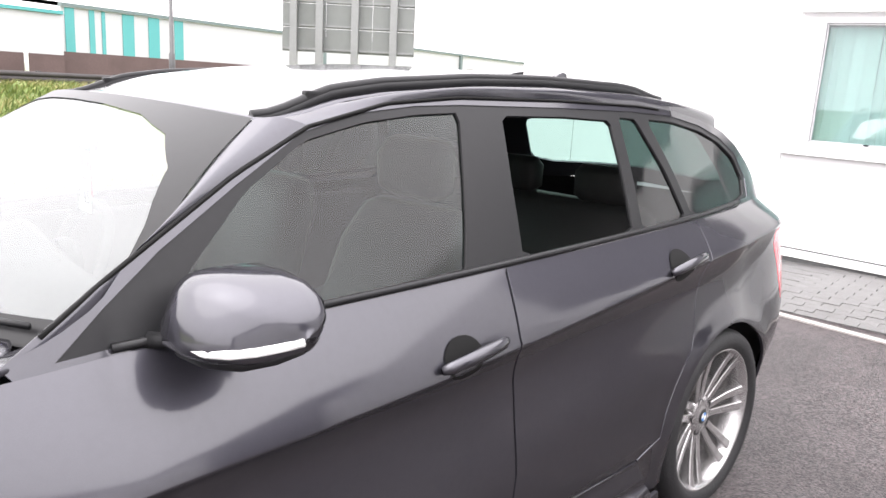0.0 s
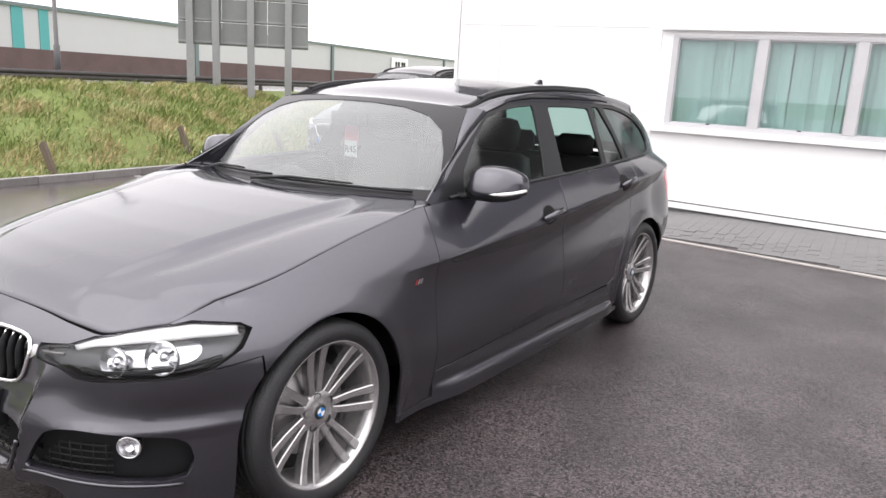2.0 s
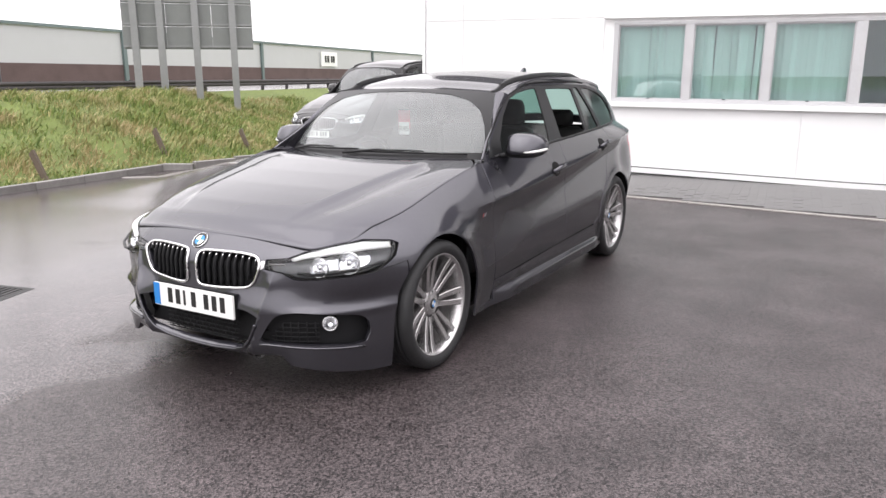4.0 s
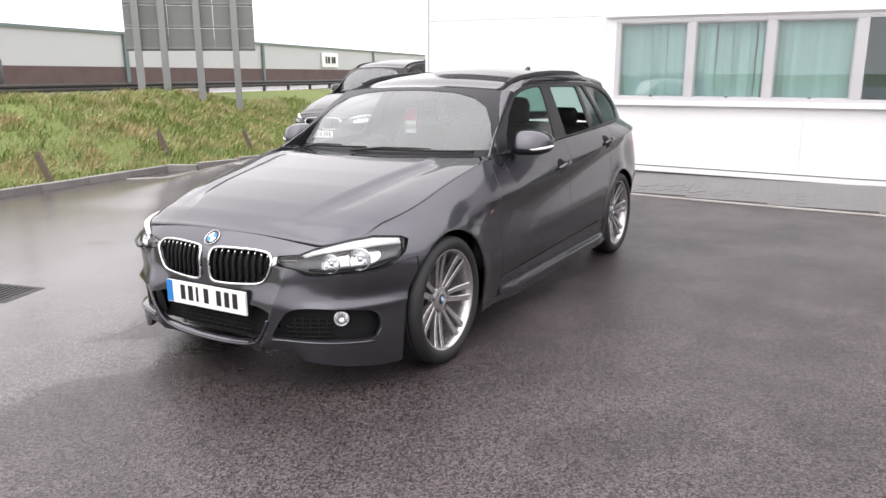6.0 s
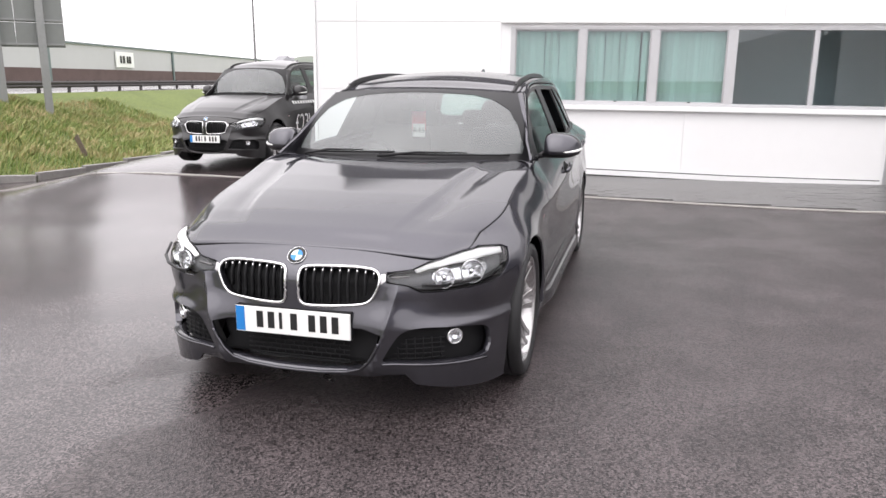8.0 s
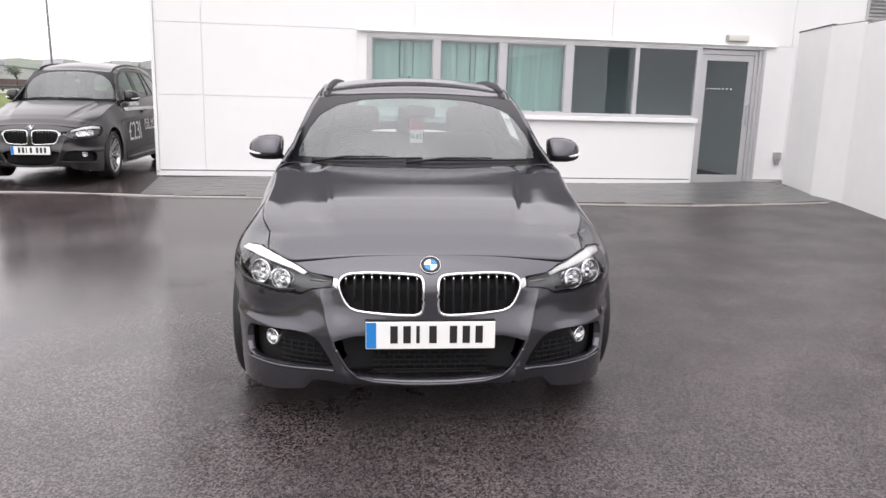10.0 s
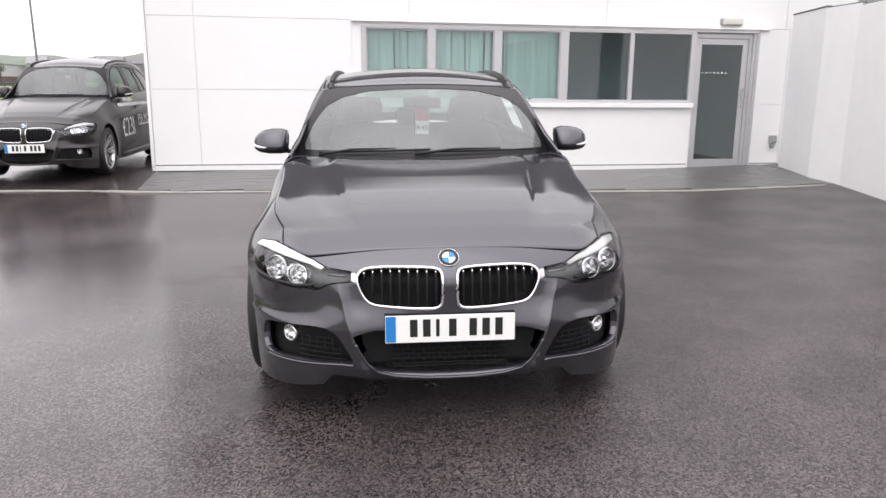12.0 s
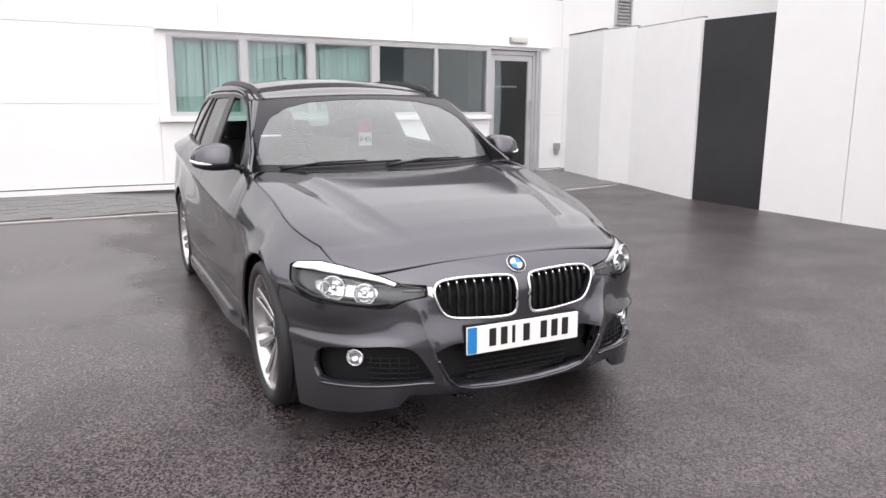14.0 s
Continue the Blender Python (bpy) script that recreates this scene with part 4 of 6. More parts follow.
def bonnet(u, v):
    u, v = np.asarray(u, float), np.asarray(v, float)
    a = np.abs(u)
    E, E0 = bonnet_edge(v), bonnet_edge(np.zeros(1))[0]
    sf = np.interp(a * np.interp(-0.53, PLAN_Y, PLAN_X), PLAN_X[:_N_FRONT], PLAN_S[:_N_FRONT])
    Ff = skirt(sf, skirt_top(sf))
    y_mid, nose_y = -0.66 + 1.14 * v, skirt(np.zeros(1), skirt_top(np.zeros(1)))[0, 1]
    y = y_mid + (E[:, 1] - y_mid) * a ** 2
    y = y + (Ff[:, 1] - (-0.66 + (E0[1] + 0.66) * a ** 2)) * np.clip(1 - v, 0, 1) ** 2
    zc = np.interp(v, [0, 0.04, 0.1, 0.2, 0.4, 0.6, 0.8, 1.0], [0.738, 0.764, 0.795, 0.835, 0.889, 0.930, 0.964, 0.992])
    z = E[:, 2] + (zc - E[:, 2]) * (1 - a ** 2.6)
    f = sstep(-0.05, 0.10, v)
    z = z * f + Ff[:, 2] * (1 - f)
    ur = 0.47 + 0.24 * v
    z = z + 0.014 * sstep(ur + 0.035, ur - 0.025, a) * sstep(0.02, 0.35, v) * sstep(1.02, 0.85, v) - 0.007 * np.exp(-((a - ur - 0.10) / 0.06) ** 2) * sstep(0.05, 0.3, v) * sstep(1.0, 0.85, v)
    x = a * E[:, 0] + (Ff[:, 0] - a * E0[0]) * np.clip(1 - v, 0, 1) ** 2
    return np.stack((np.sign(u) * x, y, z), -1)


def loft(A, B, bulge, split=None):
    """Surface between two curves, arched outward; gives f over (u along, v across)."""
    A, B = np.array(A, float), np.array(B, float)
    ta, tb = (np.concatenate(([0], np.cumsum(np.linalg.norm(np.diff(c, axis=0), axis=1)))) for c in (A, B))
    ta, tb = ta / ta[-1], tb / tb[-1]
    if split:
        (ia, ib), at = split
        for t, i in ((ta, ia), (tb, ib)):
            k = t[i]
            t[:] = np.where(t <= k, t / k * at, at + (t - k) / (1 - k) * (1 - at))

    def f(u, v):
        a = np.stack([np.interp(u, ta, A[:, k]) for k in range(3)], -1)
        b = np.stack([np.interp(u, tb, B[:, k]) for k in range(3)], -1)
        w = np.asarray(v)[:, None]
        return a + (b - a) * w + np.asarray(bulge, float)[None, :] * np.sin(np.pi * w) * sstep(0.0, 0.3, np.asarray(u))[:, None]
    return f


def skirt_line(y0, y1, n=24, drop=0.0, side=1):
    return [(float(s) * side, float(skirt_top(s)) - drop) for s in np.linspace(sp(y0, 0)[0], sp(y1, 0)[0], n)]


def arch_arc(ya, a0, a1, r=ARCH, n=26, side=1):
    """Points on the rim of a wheel arch; angles in degrees from the rear, upward."""
    return [sp(ya + r * math.cos(radians(t)), HUB_Z + r * math.sin(radians(t)), side) for t in np.linspace(a0, a1, n)]


HEADLAMP = [(0.405, 0.650), (0.507, 0.661), (0.582, 0.687), (0.671, 0.708), (0.735, 0.719), (0.790, 0.724), (0.846, 0.709), (0.853, 0.697), (0.840, 0.648), (0.808, 0.603), (0.782, 0.589), (0.69, 0.583), (0.60, 0.575), (0.542, 0.578), (0.495, 0.604), (0.456, 0.611), (0.405, 0.616)]
KIDNEY = [(0.029, 0.600), (0.030, 0.645), (0.038, 0.661), (0.055, 0.668), (0.11, 0.672), (0.25, 0.672), (0.335, 0.665), (0.363, 0.653), (0.375, 0.630), (0.371, 0.606), (0.350, 0.558), (0.328, 0.533), (0.300, 0.522), (0.25, 0.517), (0.15, 0.512), (0.07, 0.512), (0.046, 0.517), (0.033, 0.530), (0.029, 0.560)]
FOG_POCKET = [(0.780, 0.380), (0.755, 0.408), (0.66, 0.424), (0.56, 0.433), (0.50, 0.429), (0.458, 0.410), (0.428, 0.370), (0.402, 0.325), (0.384, 0.290), (0.44, 0.285), (0.61, 0.279), (0.772, 0.266), (0.787, 0.32)]
INTAKE_HALF = [(0.0, 0.425), (0.30, 0.425), (0.384, 0.404), (0.365, 0.345), (0.335, 0.294), (0.298, 0.258), (0.227, 0.235), (0.10, 0.222), (0.0, 0.220)]


def both(half):
    return half + [(-x, z) for x, z in half[::-1] if x > 1e-6]


def nose_poly(pts, side=1):
    return [fp(side * x, z) for x, z in pts]


def grow(poly, d):
    """Moves an outline outward by d."""
    P = np.array(poly, float)
    area = 0.5 * np.sum(P[:, 0] * np.roll(P[:, 1], -1) - np.roll(P[:, 0], -1) * P[:, 1])
    T = np.roll(P, -1, 0) - np.roll(P, 1, 0)
    N = np.stack((T[:, 1], -T[:, 0]), -1)
    N /= np.linalg.norm(N, axis=1)[:, None] + 1e-9
    return [tuple(p) for p in P + N * d * np.sign(area)]


def on(f, poly, lift=0.0):
    """The outline's points on the surface f, lifted off it."""
    P = np.array(poly, float)
    X = f(P[:, 0], P[:, 1])
    e = 0.003
    N = np.cross(f(P[:, 0] + e, P[:, 1]) - f(P[:, 0] - e, P[:, 1]), f(P[:, 0], P[:, 1] + e) - f(P[:, 0], P[:, 1] - e))
    N /= np.linalg.norm(N, axis=1)[:, None]
    return X + N * lift


def roundel(radius, parent, m, name="emblem"):
    """A round badge: dark ring, quartered blue and white disc, bright rim."""
    disc = part(name, placed(mesh_of(name, *revolve([(0, 0.004), (radius * 0.98, 0.004), (radius, 0.002), (radius, 0)], 32), INK), m), parent, "round badge with a dark ring and quartered disc")
    rim = part("emblem_rim", placed(mesh_of("emblem_rim", *revolve([(radius * 0.96, 0.004), (radius * 0.98, 0.0062), (radius * 1.01, 0.004), (radius * 1.01, 0)], 32), CHROME), m), disc)
    for k in range(4):
        V, F = [(0.0052, 0, 0)], []
        for i in range(9):
            t = math.pi / 2 * (k + i / 8)
            V.append((0.0052, radius * 0.64 * math.cos(t), radius * 0.64 * math.sin(t)))
        F = [(0, i, i + 1) for i in range(1, 9)]
        part("quarter", placed(mesh_of("quarter", V, F, WHITE_PLATE if k % 2 else BLUE, smooth=False), m), disc)
    return disc


def wheel_meshes():
    """Tyre, rim and spokes of one wheel, axis along x with the outside at +x."""
    R, w = 0.328, 0.112
    prof = [(0.252, -w * 0.9), (0.27, -w), (0.30, -w * 1.02), (0.318, -w * 0.93), (0.326, -w * 0.78)]
    for g in (-0.055, -0.018, 0.018, 0.055):
        prof += [(0.3275, g - 0.010), (0.327, g - 0.0045), (0.3205, g - 0.004), (0.3205, g + 0.004), (0.327, g + 0.0045), (0.3275, g + 0.010)]
    prof += [(0.326, w * 0.78), (0.318, w * 0.93), (0.308, w * 0.99), (0.305, w * 1.0), (0.302, w * 1.02), (0.285, w * 1.03), (0.272, w), (0.262, w * 0.93), (0.252, w * 0.86)]
    tyre = mesh_of("tyre", *revolve(prof, 96), TYRE)
    rim = mesh_of("rim", *revolve([(0.200, -0.10), (0.226, -0.095), (0.228, 0.02), (0.236, 0.055), (0.240, 0.078), (0.247, 0.092), (0.253, 0.100), (0.259, 0.103), (0.262, 0.099), (0.262, 0.09)], 96), ALLOY)
    barrel = mesh_of("barrel", *revolve([(0.0, -0.02), (0.19, -0.02), (0.225, -0.03)], 48), BLACK_PLASTIC)
    disc = mesh_of("brake_disc", *revolve([(0.06, 0.012), (0.07, 0.0), (0.165, 0.0), (0.165, -0.02)], 64), STEEL)
    hub = mesh_of("hub", *revolve([(0.0, 0.060), (0.030, 0.060), (0.034, 0.058), (0.050, 0.056), (0.070, 0.052), (0.076, 0.046), (0.078, 0.02)], 48), ALLOY)
    V, F = [], []
    stations = [(0.050, 0.050, 0.0170, 0.0130), (0.078, 0.053, 0.0135, 0.0155), (0.11, 0.057, 0.0130, 0.0200), (0.16, 0.066, 0.0142, 0.0260), (0.21, 0.078, 0.0158, 0.0300), (0.247, 0.091, 0.0185, 0.0325)]
    o = 0
    for side in (-1, 1):
        rows = []
        for r, h, hw, off in stations:
            c = side * off
            ring = [(h - 0.034, c - hw * 0.8, r), (h - 0.003, c - hw, r), (h, c - hw * 0.75, r), (h, c + hw * 0.75, r), (h - 0.003, c + hw, r), (h - 0.034, c + hw * 0.8, r)]
            rows.append(len(V))
            V += ring
        for a, b in zip(rows, rows[1:]):
            for i in range(6):
                j = (i + 1) % 6
                F.append((a + i, a + j, b + j, b + i))
    spoke = mesh_of("spoke", V, F, ALLOY, smooth=False)
    bolt = mesh_of("bolt", *revolve([(0, 0.030), (0.0115, 0.030), (0.0125, 0.052), (0.0150, 0.0545), (0.0150, 0.03)], 16), BLACK_PLASTIC)
    return tyre, rim, barrel, disc, hub, spoke, bolt


WHEEL = None


def wheel(parent, name, m, spokes=7):
    """One wheel with tyre, rim, double spokes and bolts."""
    global WHEEL
    WHEEL = WHEEL or wheel_meshes()
    tyre, rim, barrel, disc, hub, spoke, bolt = WHEEL
    body = part("wheel", rim, parent, "bright multi-spoke alloy wheel")
    body.matrix_basis = m
    for n, me in (("tyre", tyre), ("barrel", barrel), ("brake_disc", disc), ("hub", hub)):
        part(n, me, body)
    for k in range(spokes):
        part("spoke", spoke, body).matrix_basis = pose(0, 0, 0, 360 * k / spokes, 0, 0)
    for k in range(5):
        b = part("bolt", bolt, body)
        b.matrix_basis = pose(0, 0, 0, 72 * k, 0, 0) @ Matrix.Translation((0.002, 0, 0.056))
    cap = part("wheel_cap", mesh_of("wheel_cap", *revolve([(0, 0.064), (0.024, 0.064), (0.027, 0.060)], 32), INK), body)
    for k in range(4):
        V = [(0.0648, 0, 0)] + [(0.0648, 0.017 * math.cos(math.pi / 2 * (k + i / 6)), 0.017 * math.sin(math.pi / 2 * (k + i / 6))) for i in range(7)]
        V2 = [(x, y, z) for x, y, z in V]
        me = mesh_of("cap_quarter", V2, [(0, i, i + 1) for i in range(1, 7)], WHITE_PLATE if k % 2 else BLUE, smooth=False)
        q = part("cap_quarter", me, body)
    return body


def seat_mesh(name, w, sections, mat):
    """An upholstered shape lofted through rounded sections: (y, z, half thickness, width share)."""
    V, F = [], []
    n = 20
    for y, z, th, sh in sections:
        for k in range(n):
            t = 2 * math.pi * k / n
            c, s = math.cos(t), math.sin(t)
            V.append((w * sh * math.copysign(abs(c) ** 0.45, c), y + th * math.copysign(abs(s) ** 0.7, s), z))
    for i in range(len(sections) - 1):
        for k in range(n):
            q = (k + 1) % n
            F.append((i * n + k, i * n + q, (i + 1) * n + q, (i + 1) * n + k))
    F += [tuple(range(n))[::-1], tuple((len(sections) - 1) * n + k for k in range(n))]
    return mesh_of(name, V, F, mat)


def build_car(root, warp=None, paint=PAINT, lowered=()):
    """All parts of an estate car under root. warp bends the shape into that of another model; lowered names windows that are wound down."""
    wp = (lambda P: warp(P)) if warp else (lambda P: P)
    SK, FL, SC, RF, TL, BN = ((lambda g: (lambda u, v: wp(g(u, v))))(g) for g in (skirt, flank, screen, roof, tail, bonnet))

    def pair(name, me, label=""):
        a = part(name, me, root, label)
        b = part(name, mirrored(me), root, label)
        return a, b

    # -- front bumper with the openings for grilles, intake and fog lamps
    half = [fp(x, float(skirt_top(fp(x, 0)[0])) - 0.002) for x in np.linspace(0.0, 0.655, 18)]
    half += [fp(0.582, 0.691), fp(0.507, 0.665), fp(0.401, 0.655), fp(0.400, 0.612), fp(0.456, 0.606), fp(0.492, 0.599), fp(0.540, 0.573), fp(0.60, 0.570), fp(0.69, 0.578), fp(0.780, 0.584), fp(0.811, 0.597)]
    half += [sp(-0.285, 0.615)] + arch_arc(0.0, 141, 180, n=12) + [sp(-0.365, 0.25), sp(-0.372, 0.124)]
    half += [fp(0.78, 0.130), fp(0.66, 0.152), fp(0.555, 0.176), fp(0.520, 0.182), fp(0.478, 0.228), fp(0.40, 0.225), fp(0.30, 0.213), fp(0.15, 0.204), fp(0.0, 0.200)]
    full = half + [(-s, z) for s, z in half[::-1] if abs(s) > 1e-6]
    kid = round_corners(nose_poly(KIDNEY), 1, 0.2)
    kid_r = [(-s, z) for s, z in kid]
    fog = round_corners(nose_poly(FOG_POCKET), 1, 0.2)
    fog_r = [(-s, z) for s, z in fog]
    intake = [fp(x, z) for x, z in both(INTAKE_HALF)]
    ridge_points = [fp(sd * (0.388 + 0.32 * (z - 0.40) + dx), z) for sd in (1, -1) for z in np.arange(0.42, 0.60, 0.008) for dx in (-0.0035, 0.0035)]
    part("front_bumper", panel_mesh("front_bumper", SK, full, paint, [kid, kid_r, fog, fog_r, intake], step=0.016, lip=0.03, extra=ridge_points), root, "painted front bumper with intakes")
    # -- grilles: bright surround, black backing, upright slats
    for side, outline in ((1, kid), (-1, kid_r)):
        ring = on(SK, densify(outline, 0.012), 0.004)
        g = part("kidney_grille", mesh_of("kidney_grille", *sweep(ring, 0.0064, 8, True), CHROME), root, "kidney grille in a bright chrome surround")
        part("grille_backing", panel_mesh("grille_backing", SK, grow(outline, 0.02), BLACK_PLASTIC, shift=-0.045, lip=0), g)
        wedge = [fp(side * x, z) for x, z in ((0.379, 0.646), (0.399, 0.648), (0.399, 0.620), (0.375, 0.606))]
        part("grille_wedge", panel_mesh("grille_wedge", SK, wedge, ALLOY, step=0.01, lip=0.004, shift=0.003), g, "bright wedge towards the headlamp")
        for k in range(9):
            x = 0.055 + 0.0365 * k
            zt, zb = 0.668 - 0.12 * max(0, x - 0.27) ** 1.0, 0.520 + max(0, x - 0.29) * 1.9
            col = [fp(side * x, z) for z in np.linspace(zb, zt, 6)]
            P = on(SK, col, -0.012)
            part("slat", mesh_of("slat", *sweep(P, 0.0062, 6, flat=2.2, up=(0, 1, 0)), BLACK_PLASTIC), g)
            tip = on(SK, [fp(side * x, zt - 0.002), fp(side * x, zt - 0.016)], -0.002)
            part("slat_tip", mesh_of("slat_tip", *sweep(tip, 0.0035, 6), CHROME), g)
    # -- lower intake with its lattice
    back = part("lower_intake", panel_mesh("lower_intake", SK, grow(intake, 0.015), BLACK_PLASTIC, shift=-0.07, lip=0), root, "black lower air intake with a lattice")
    for k in range(7):
        z = 0.250 + 0.021 * k
        xm = 0.235
        P = on(SK, [fp(x, z) for x in np.linspace(-xm, xm, 25)], -0.035)
        part("lattice_bar", mesh_of("lattice_bar", *sweep(P, 0.003, 6), BLACK_PLASTIC), back)
        for j in range(-6, 7):
            x = (j + 0.5 * (k % 2)) * 0.042
            if abs(x) < xm - 0.02:
                P = on(SK, [fp(x, z), fp(x, z + 0.021)], -0.035)
                part("lattice_web", mesh_of("lattice_web", *sweep(P, 0.0028, 5), BLACK_PLASTIC), back)
    edge_half = [(0.376, 0.372), (0.362, 0.338), (0.333, 0.288), (0.296, 0.251), (0.227, 0.228), (0.10, 0.215), (0.0, 0.213)]
    lip = on(SK, densify_open([fp(x, z) + (0,) for x, z in edge_half + [(-x, z) for x, z in edge_half[-2::-1]]], 0.01)[:, :2], 0.003)
    part("bumper_lip", mesh_of("bumper_lip", *sweep(lip, 0.007, 8), paint), root)
    # -- fog lamps in their pockets, with a blade along the lower edge
    for side, outline in ((1, fog), (-1, fog_r)):
        pocket = part("fog_pocket", panel_mesh("fog_pocket", SK, grow(outline, 0.015), BLACK_PLASTIC, shift=-0.055, lip=0), root, "black bumper pocket with mesh and fog lamp")
        c = on(SK, [fp(side * 0.674, 0.372)], -0.036)[0]
        m = Matrix.Translation(c) @ pose(0, 0, 0, 0, 0, -90 + side * 38)
        lampb = part("fog_lamp", placed(mesh_of("fog_lamp", *revolve([(0.0, -0.01), (0.020, -0.004), (0.030, 0.012), (0.033, 0.014), (0.036, 0.010), (0.036, -0.03)], 32), SILVER), m), pocket, "round clear fog lamp")
        part("fog_lens", placed(mesh_of("fog_lens", *revolve([(0.0, 0.018), (0.02, 0.016), (0.031, 0.012)], 32), LAMP_CLEAR), m), pocket)
        for k in range(5):
            z = 0.290 + 0.021 * k
            P = on(SK, [fp(side * x, z) for x in np.linspace(0.42 + 0.9 * max(0, z - 0.30), 0.635, 8)], -0.03)
            part("mesh_bar", mesh_of("mesh_bar", *sweep(P, 0.003, 5), BLACK_PLASTIC), pocket)
        for k in range(6):
            x = 0.45 + 0.034 * k
            P = on(SK, [fp(side * x, z) for z in (0.285, 0.33, min(0.38, 0.30 + (x - 0.41) * 1.0))], -0.03)
            part("mesh_bar", mesh_of("mesh_bar", *sweep(P, 0.003, 5), BLACK_PLASTIC), pocket)
        blade = on(SK, [fp(side * x, 0.279 - 0.022 * max(0, x - 0.44) / 0.33) for x in np.linspace(0.385, 0.77, 18)], 0.003)
        part("bumper_blade", mesh_of("bumper_blade", *sweep(blade, 0.006, 6), paint), root)
    # -- number plate with a blue band; its characters stand as plain bars
    plate = part("number_plate", boxes([(-0.26, 0.26, -0.797, -0.785, 0.377, 0.488)], 0.003), root, "white front plate with dark bars and blue band", WHITE_PLATE)
    part("plate_band", boxes([(-0.258, -0.218, -0.7985, -0.7965, 0.381, 0.488)], 0), plate, "", BLUE)
    part("plate_holder", boxes([(-0.262, 0.262, -0.785, -0.755, 0.377, 0.492)], 0.004), root, "", BLACK_PLASTIC)
    for k in range(7):
        x = -0.162 + 0.052 * k + (0.030 if k > 3 else 0)
        part("plate_bar", boxes([(x, x + (0.030 if k != 2 else 0.014), -0.7985, -0.7965, 0.401, 0.473)], 0), plate, "", INK)
    # -- bonnet emblem
    c = on(SK, [(0.0, 0.703)], 0.001)[0]
    m = Matrix.Translation(c) @ pose(0, 0, 0, 0, 0, -90) @ pose(0, 0, 0, 0, -46, 0)
    roundel(0.041, root, m)
    # -- bonnet
    us, vs = np.linspace(-0.9975, 0.9975, 141), np.linspace(0.001, 0.995, 64)
    part("bonnet", grid_mesh("bonnet", BN, us, vs, paint, thick=0.012), root, "wet metallic bonnet with raised crease lines")
    part("bonnet_gap", grid_mesh("bonnet_gap", lambda u, v: BN(u, v) - np.array([0, 0, 0.016]), np.linspace(-1.0, 1.0, 41), np.linspace(-0.0, 1.0, 31), SEAL), root)
    # -- headlamps: clear cover over reflectors in a dark tray
    for side in (1, -1):
        outline = round_corners(nose_poly(HEADLAMP, side), 1)
        lamp = part("headlamp", panel_mesh("headlamp", SK, grow(outline, 0.004), LAMP_TRAY, shift=-0.050, lip=0, flip=False), root, "clear twin headlamp with bright brow")
        part("lamp_cover", panel_mesh("lamp_cover", SK, outline, LAMP_CLEAR, step=0.025, lip=0.0), lamp)
        edge = on(SK, densify(outline, 0.02), -0.002)
        part("lamp_edge", mesh_of("lamp_edge", *sweep(edge, 0.0016, 6, True), BLACK_TRIM), lamp)
        dish = [(0.598, 0.612), (0.594, 0.650), (0.612, 0.674), (0.671, 0.690), (0.735, 0.699), (0.800, 0.701), (0.806, 0.668), (0.790, 0.632), (0.752, 0.612), (0.70, 0.603), (0.65, 0.598)]
        part("reflector_dish", panel_mesh("reflector_dish", SK, round_corners(nose_poly(dish, side), 1), SILVER, shift=-0.044, lip=0, step=0.02), lamp, "bright faceted lamp reflector")
        for x, z, r in ((0.742, 0.652, 0.047), (0.640, 0.634, 0.040)):
            c = on(SK, [fp(side * x, z)], -0.034)[0]
            m = Matrix.Translation(c) @ pose(0, 0, 0, 0, 0, -90 + side * (30 if x > 0.7 else 20)) @ pose(0, 0, 0, 0, -6, 0)
            bowl = part("reflector", placed(mesh_of("reflector", *revolve([(0.0, -0.030), (r * 0.35, -0.026), (r * 0.8, -0.006), (r, 0.014), (r + 0.003, 0.016), (r + 0.004, 0.0)], 40), SILVER), m), lamp)
            part("bulb", placed(mesh_of("bulb", *revolve([(0, 0.006), (0.012, 0.003), (0.016, -0.012), (0.016, -0.030)], 20), CHROME), m), bowl)
            for a in (35, 145, 215, 325):
                facet = boxes([(-0.012, 0.0, r * 0.45, r * 0.92, -0.004, 0.004)], 0.001)
                facet.transform(m @ pose(0, 0, 0, a, 0, 0))
                part("facet", facet, bowl, "", CHROME)
        brow_low = [(0.530, 0.654), (0.582, 0.669), (0.671, 0.683), (0.735, 0.691), (0.795, 0.694), (0.846, 0.688)]
        brow_top = [(0.522, 0.664), (0.582, 0.685), (0.671, 0.706), (0.735, 0.717), (0.792, 0.722), (0.846, 0.708)]
        lo_, hi_ = (densify_open([fp(side * x, z) + (0,) for x, z in q], 0.01)[:, :2] for q in (brow_low, brow_top))
        P, Q = on(SK, lo_, -0.014 * side), on(SK, hi_, -0.006 * side)
        part("lamp_brow", grid_mesh("lamp_brow", loft(P, Q, (0, -0.003, 0.002)), np.linspace(0, 1, 40), np.linspace(0, 1, 5), WHITE_PLATE, thick=0.008), lamp, "white lamp brow")
        low_pts = [(0.550, 0.598), (0.62, 0.592), (0.70, 0.600), (0.77, 0.610), (0.825, 0.635)]
        P = on(SK, [fp(side * x, z) for x, z in low_pts], -0.020 * side)
        part("lamp_rim", mesh_of("lamp_rim", *sweep(densify_open(P, 0.012), 0.007, 6), BLACK_TRIM), lamp)
        P = on(SK, [fp(side * x, 0.635 + 0.04 * (x - 0.42)) for x in np.linspace(0.42, 0.50, 4)], -0.003 * side)
        part("lamp_strip", mesh_of("lamp_strip", *sweep(P, 0.005, 6), DARK_ALLOY), lamp)
    # -- wings
    wing_line = [sp(float(y), float(crease_z(y)) + dz) for y in np.arange(0.40, 0.57, 0.012) for dz in (-0.0035, 0.0035)]
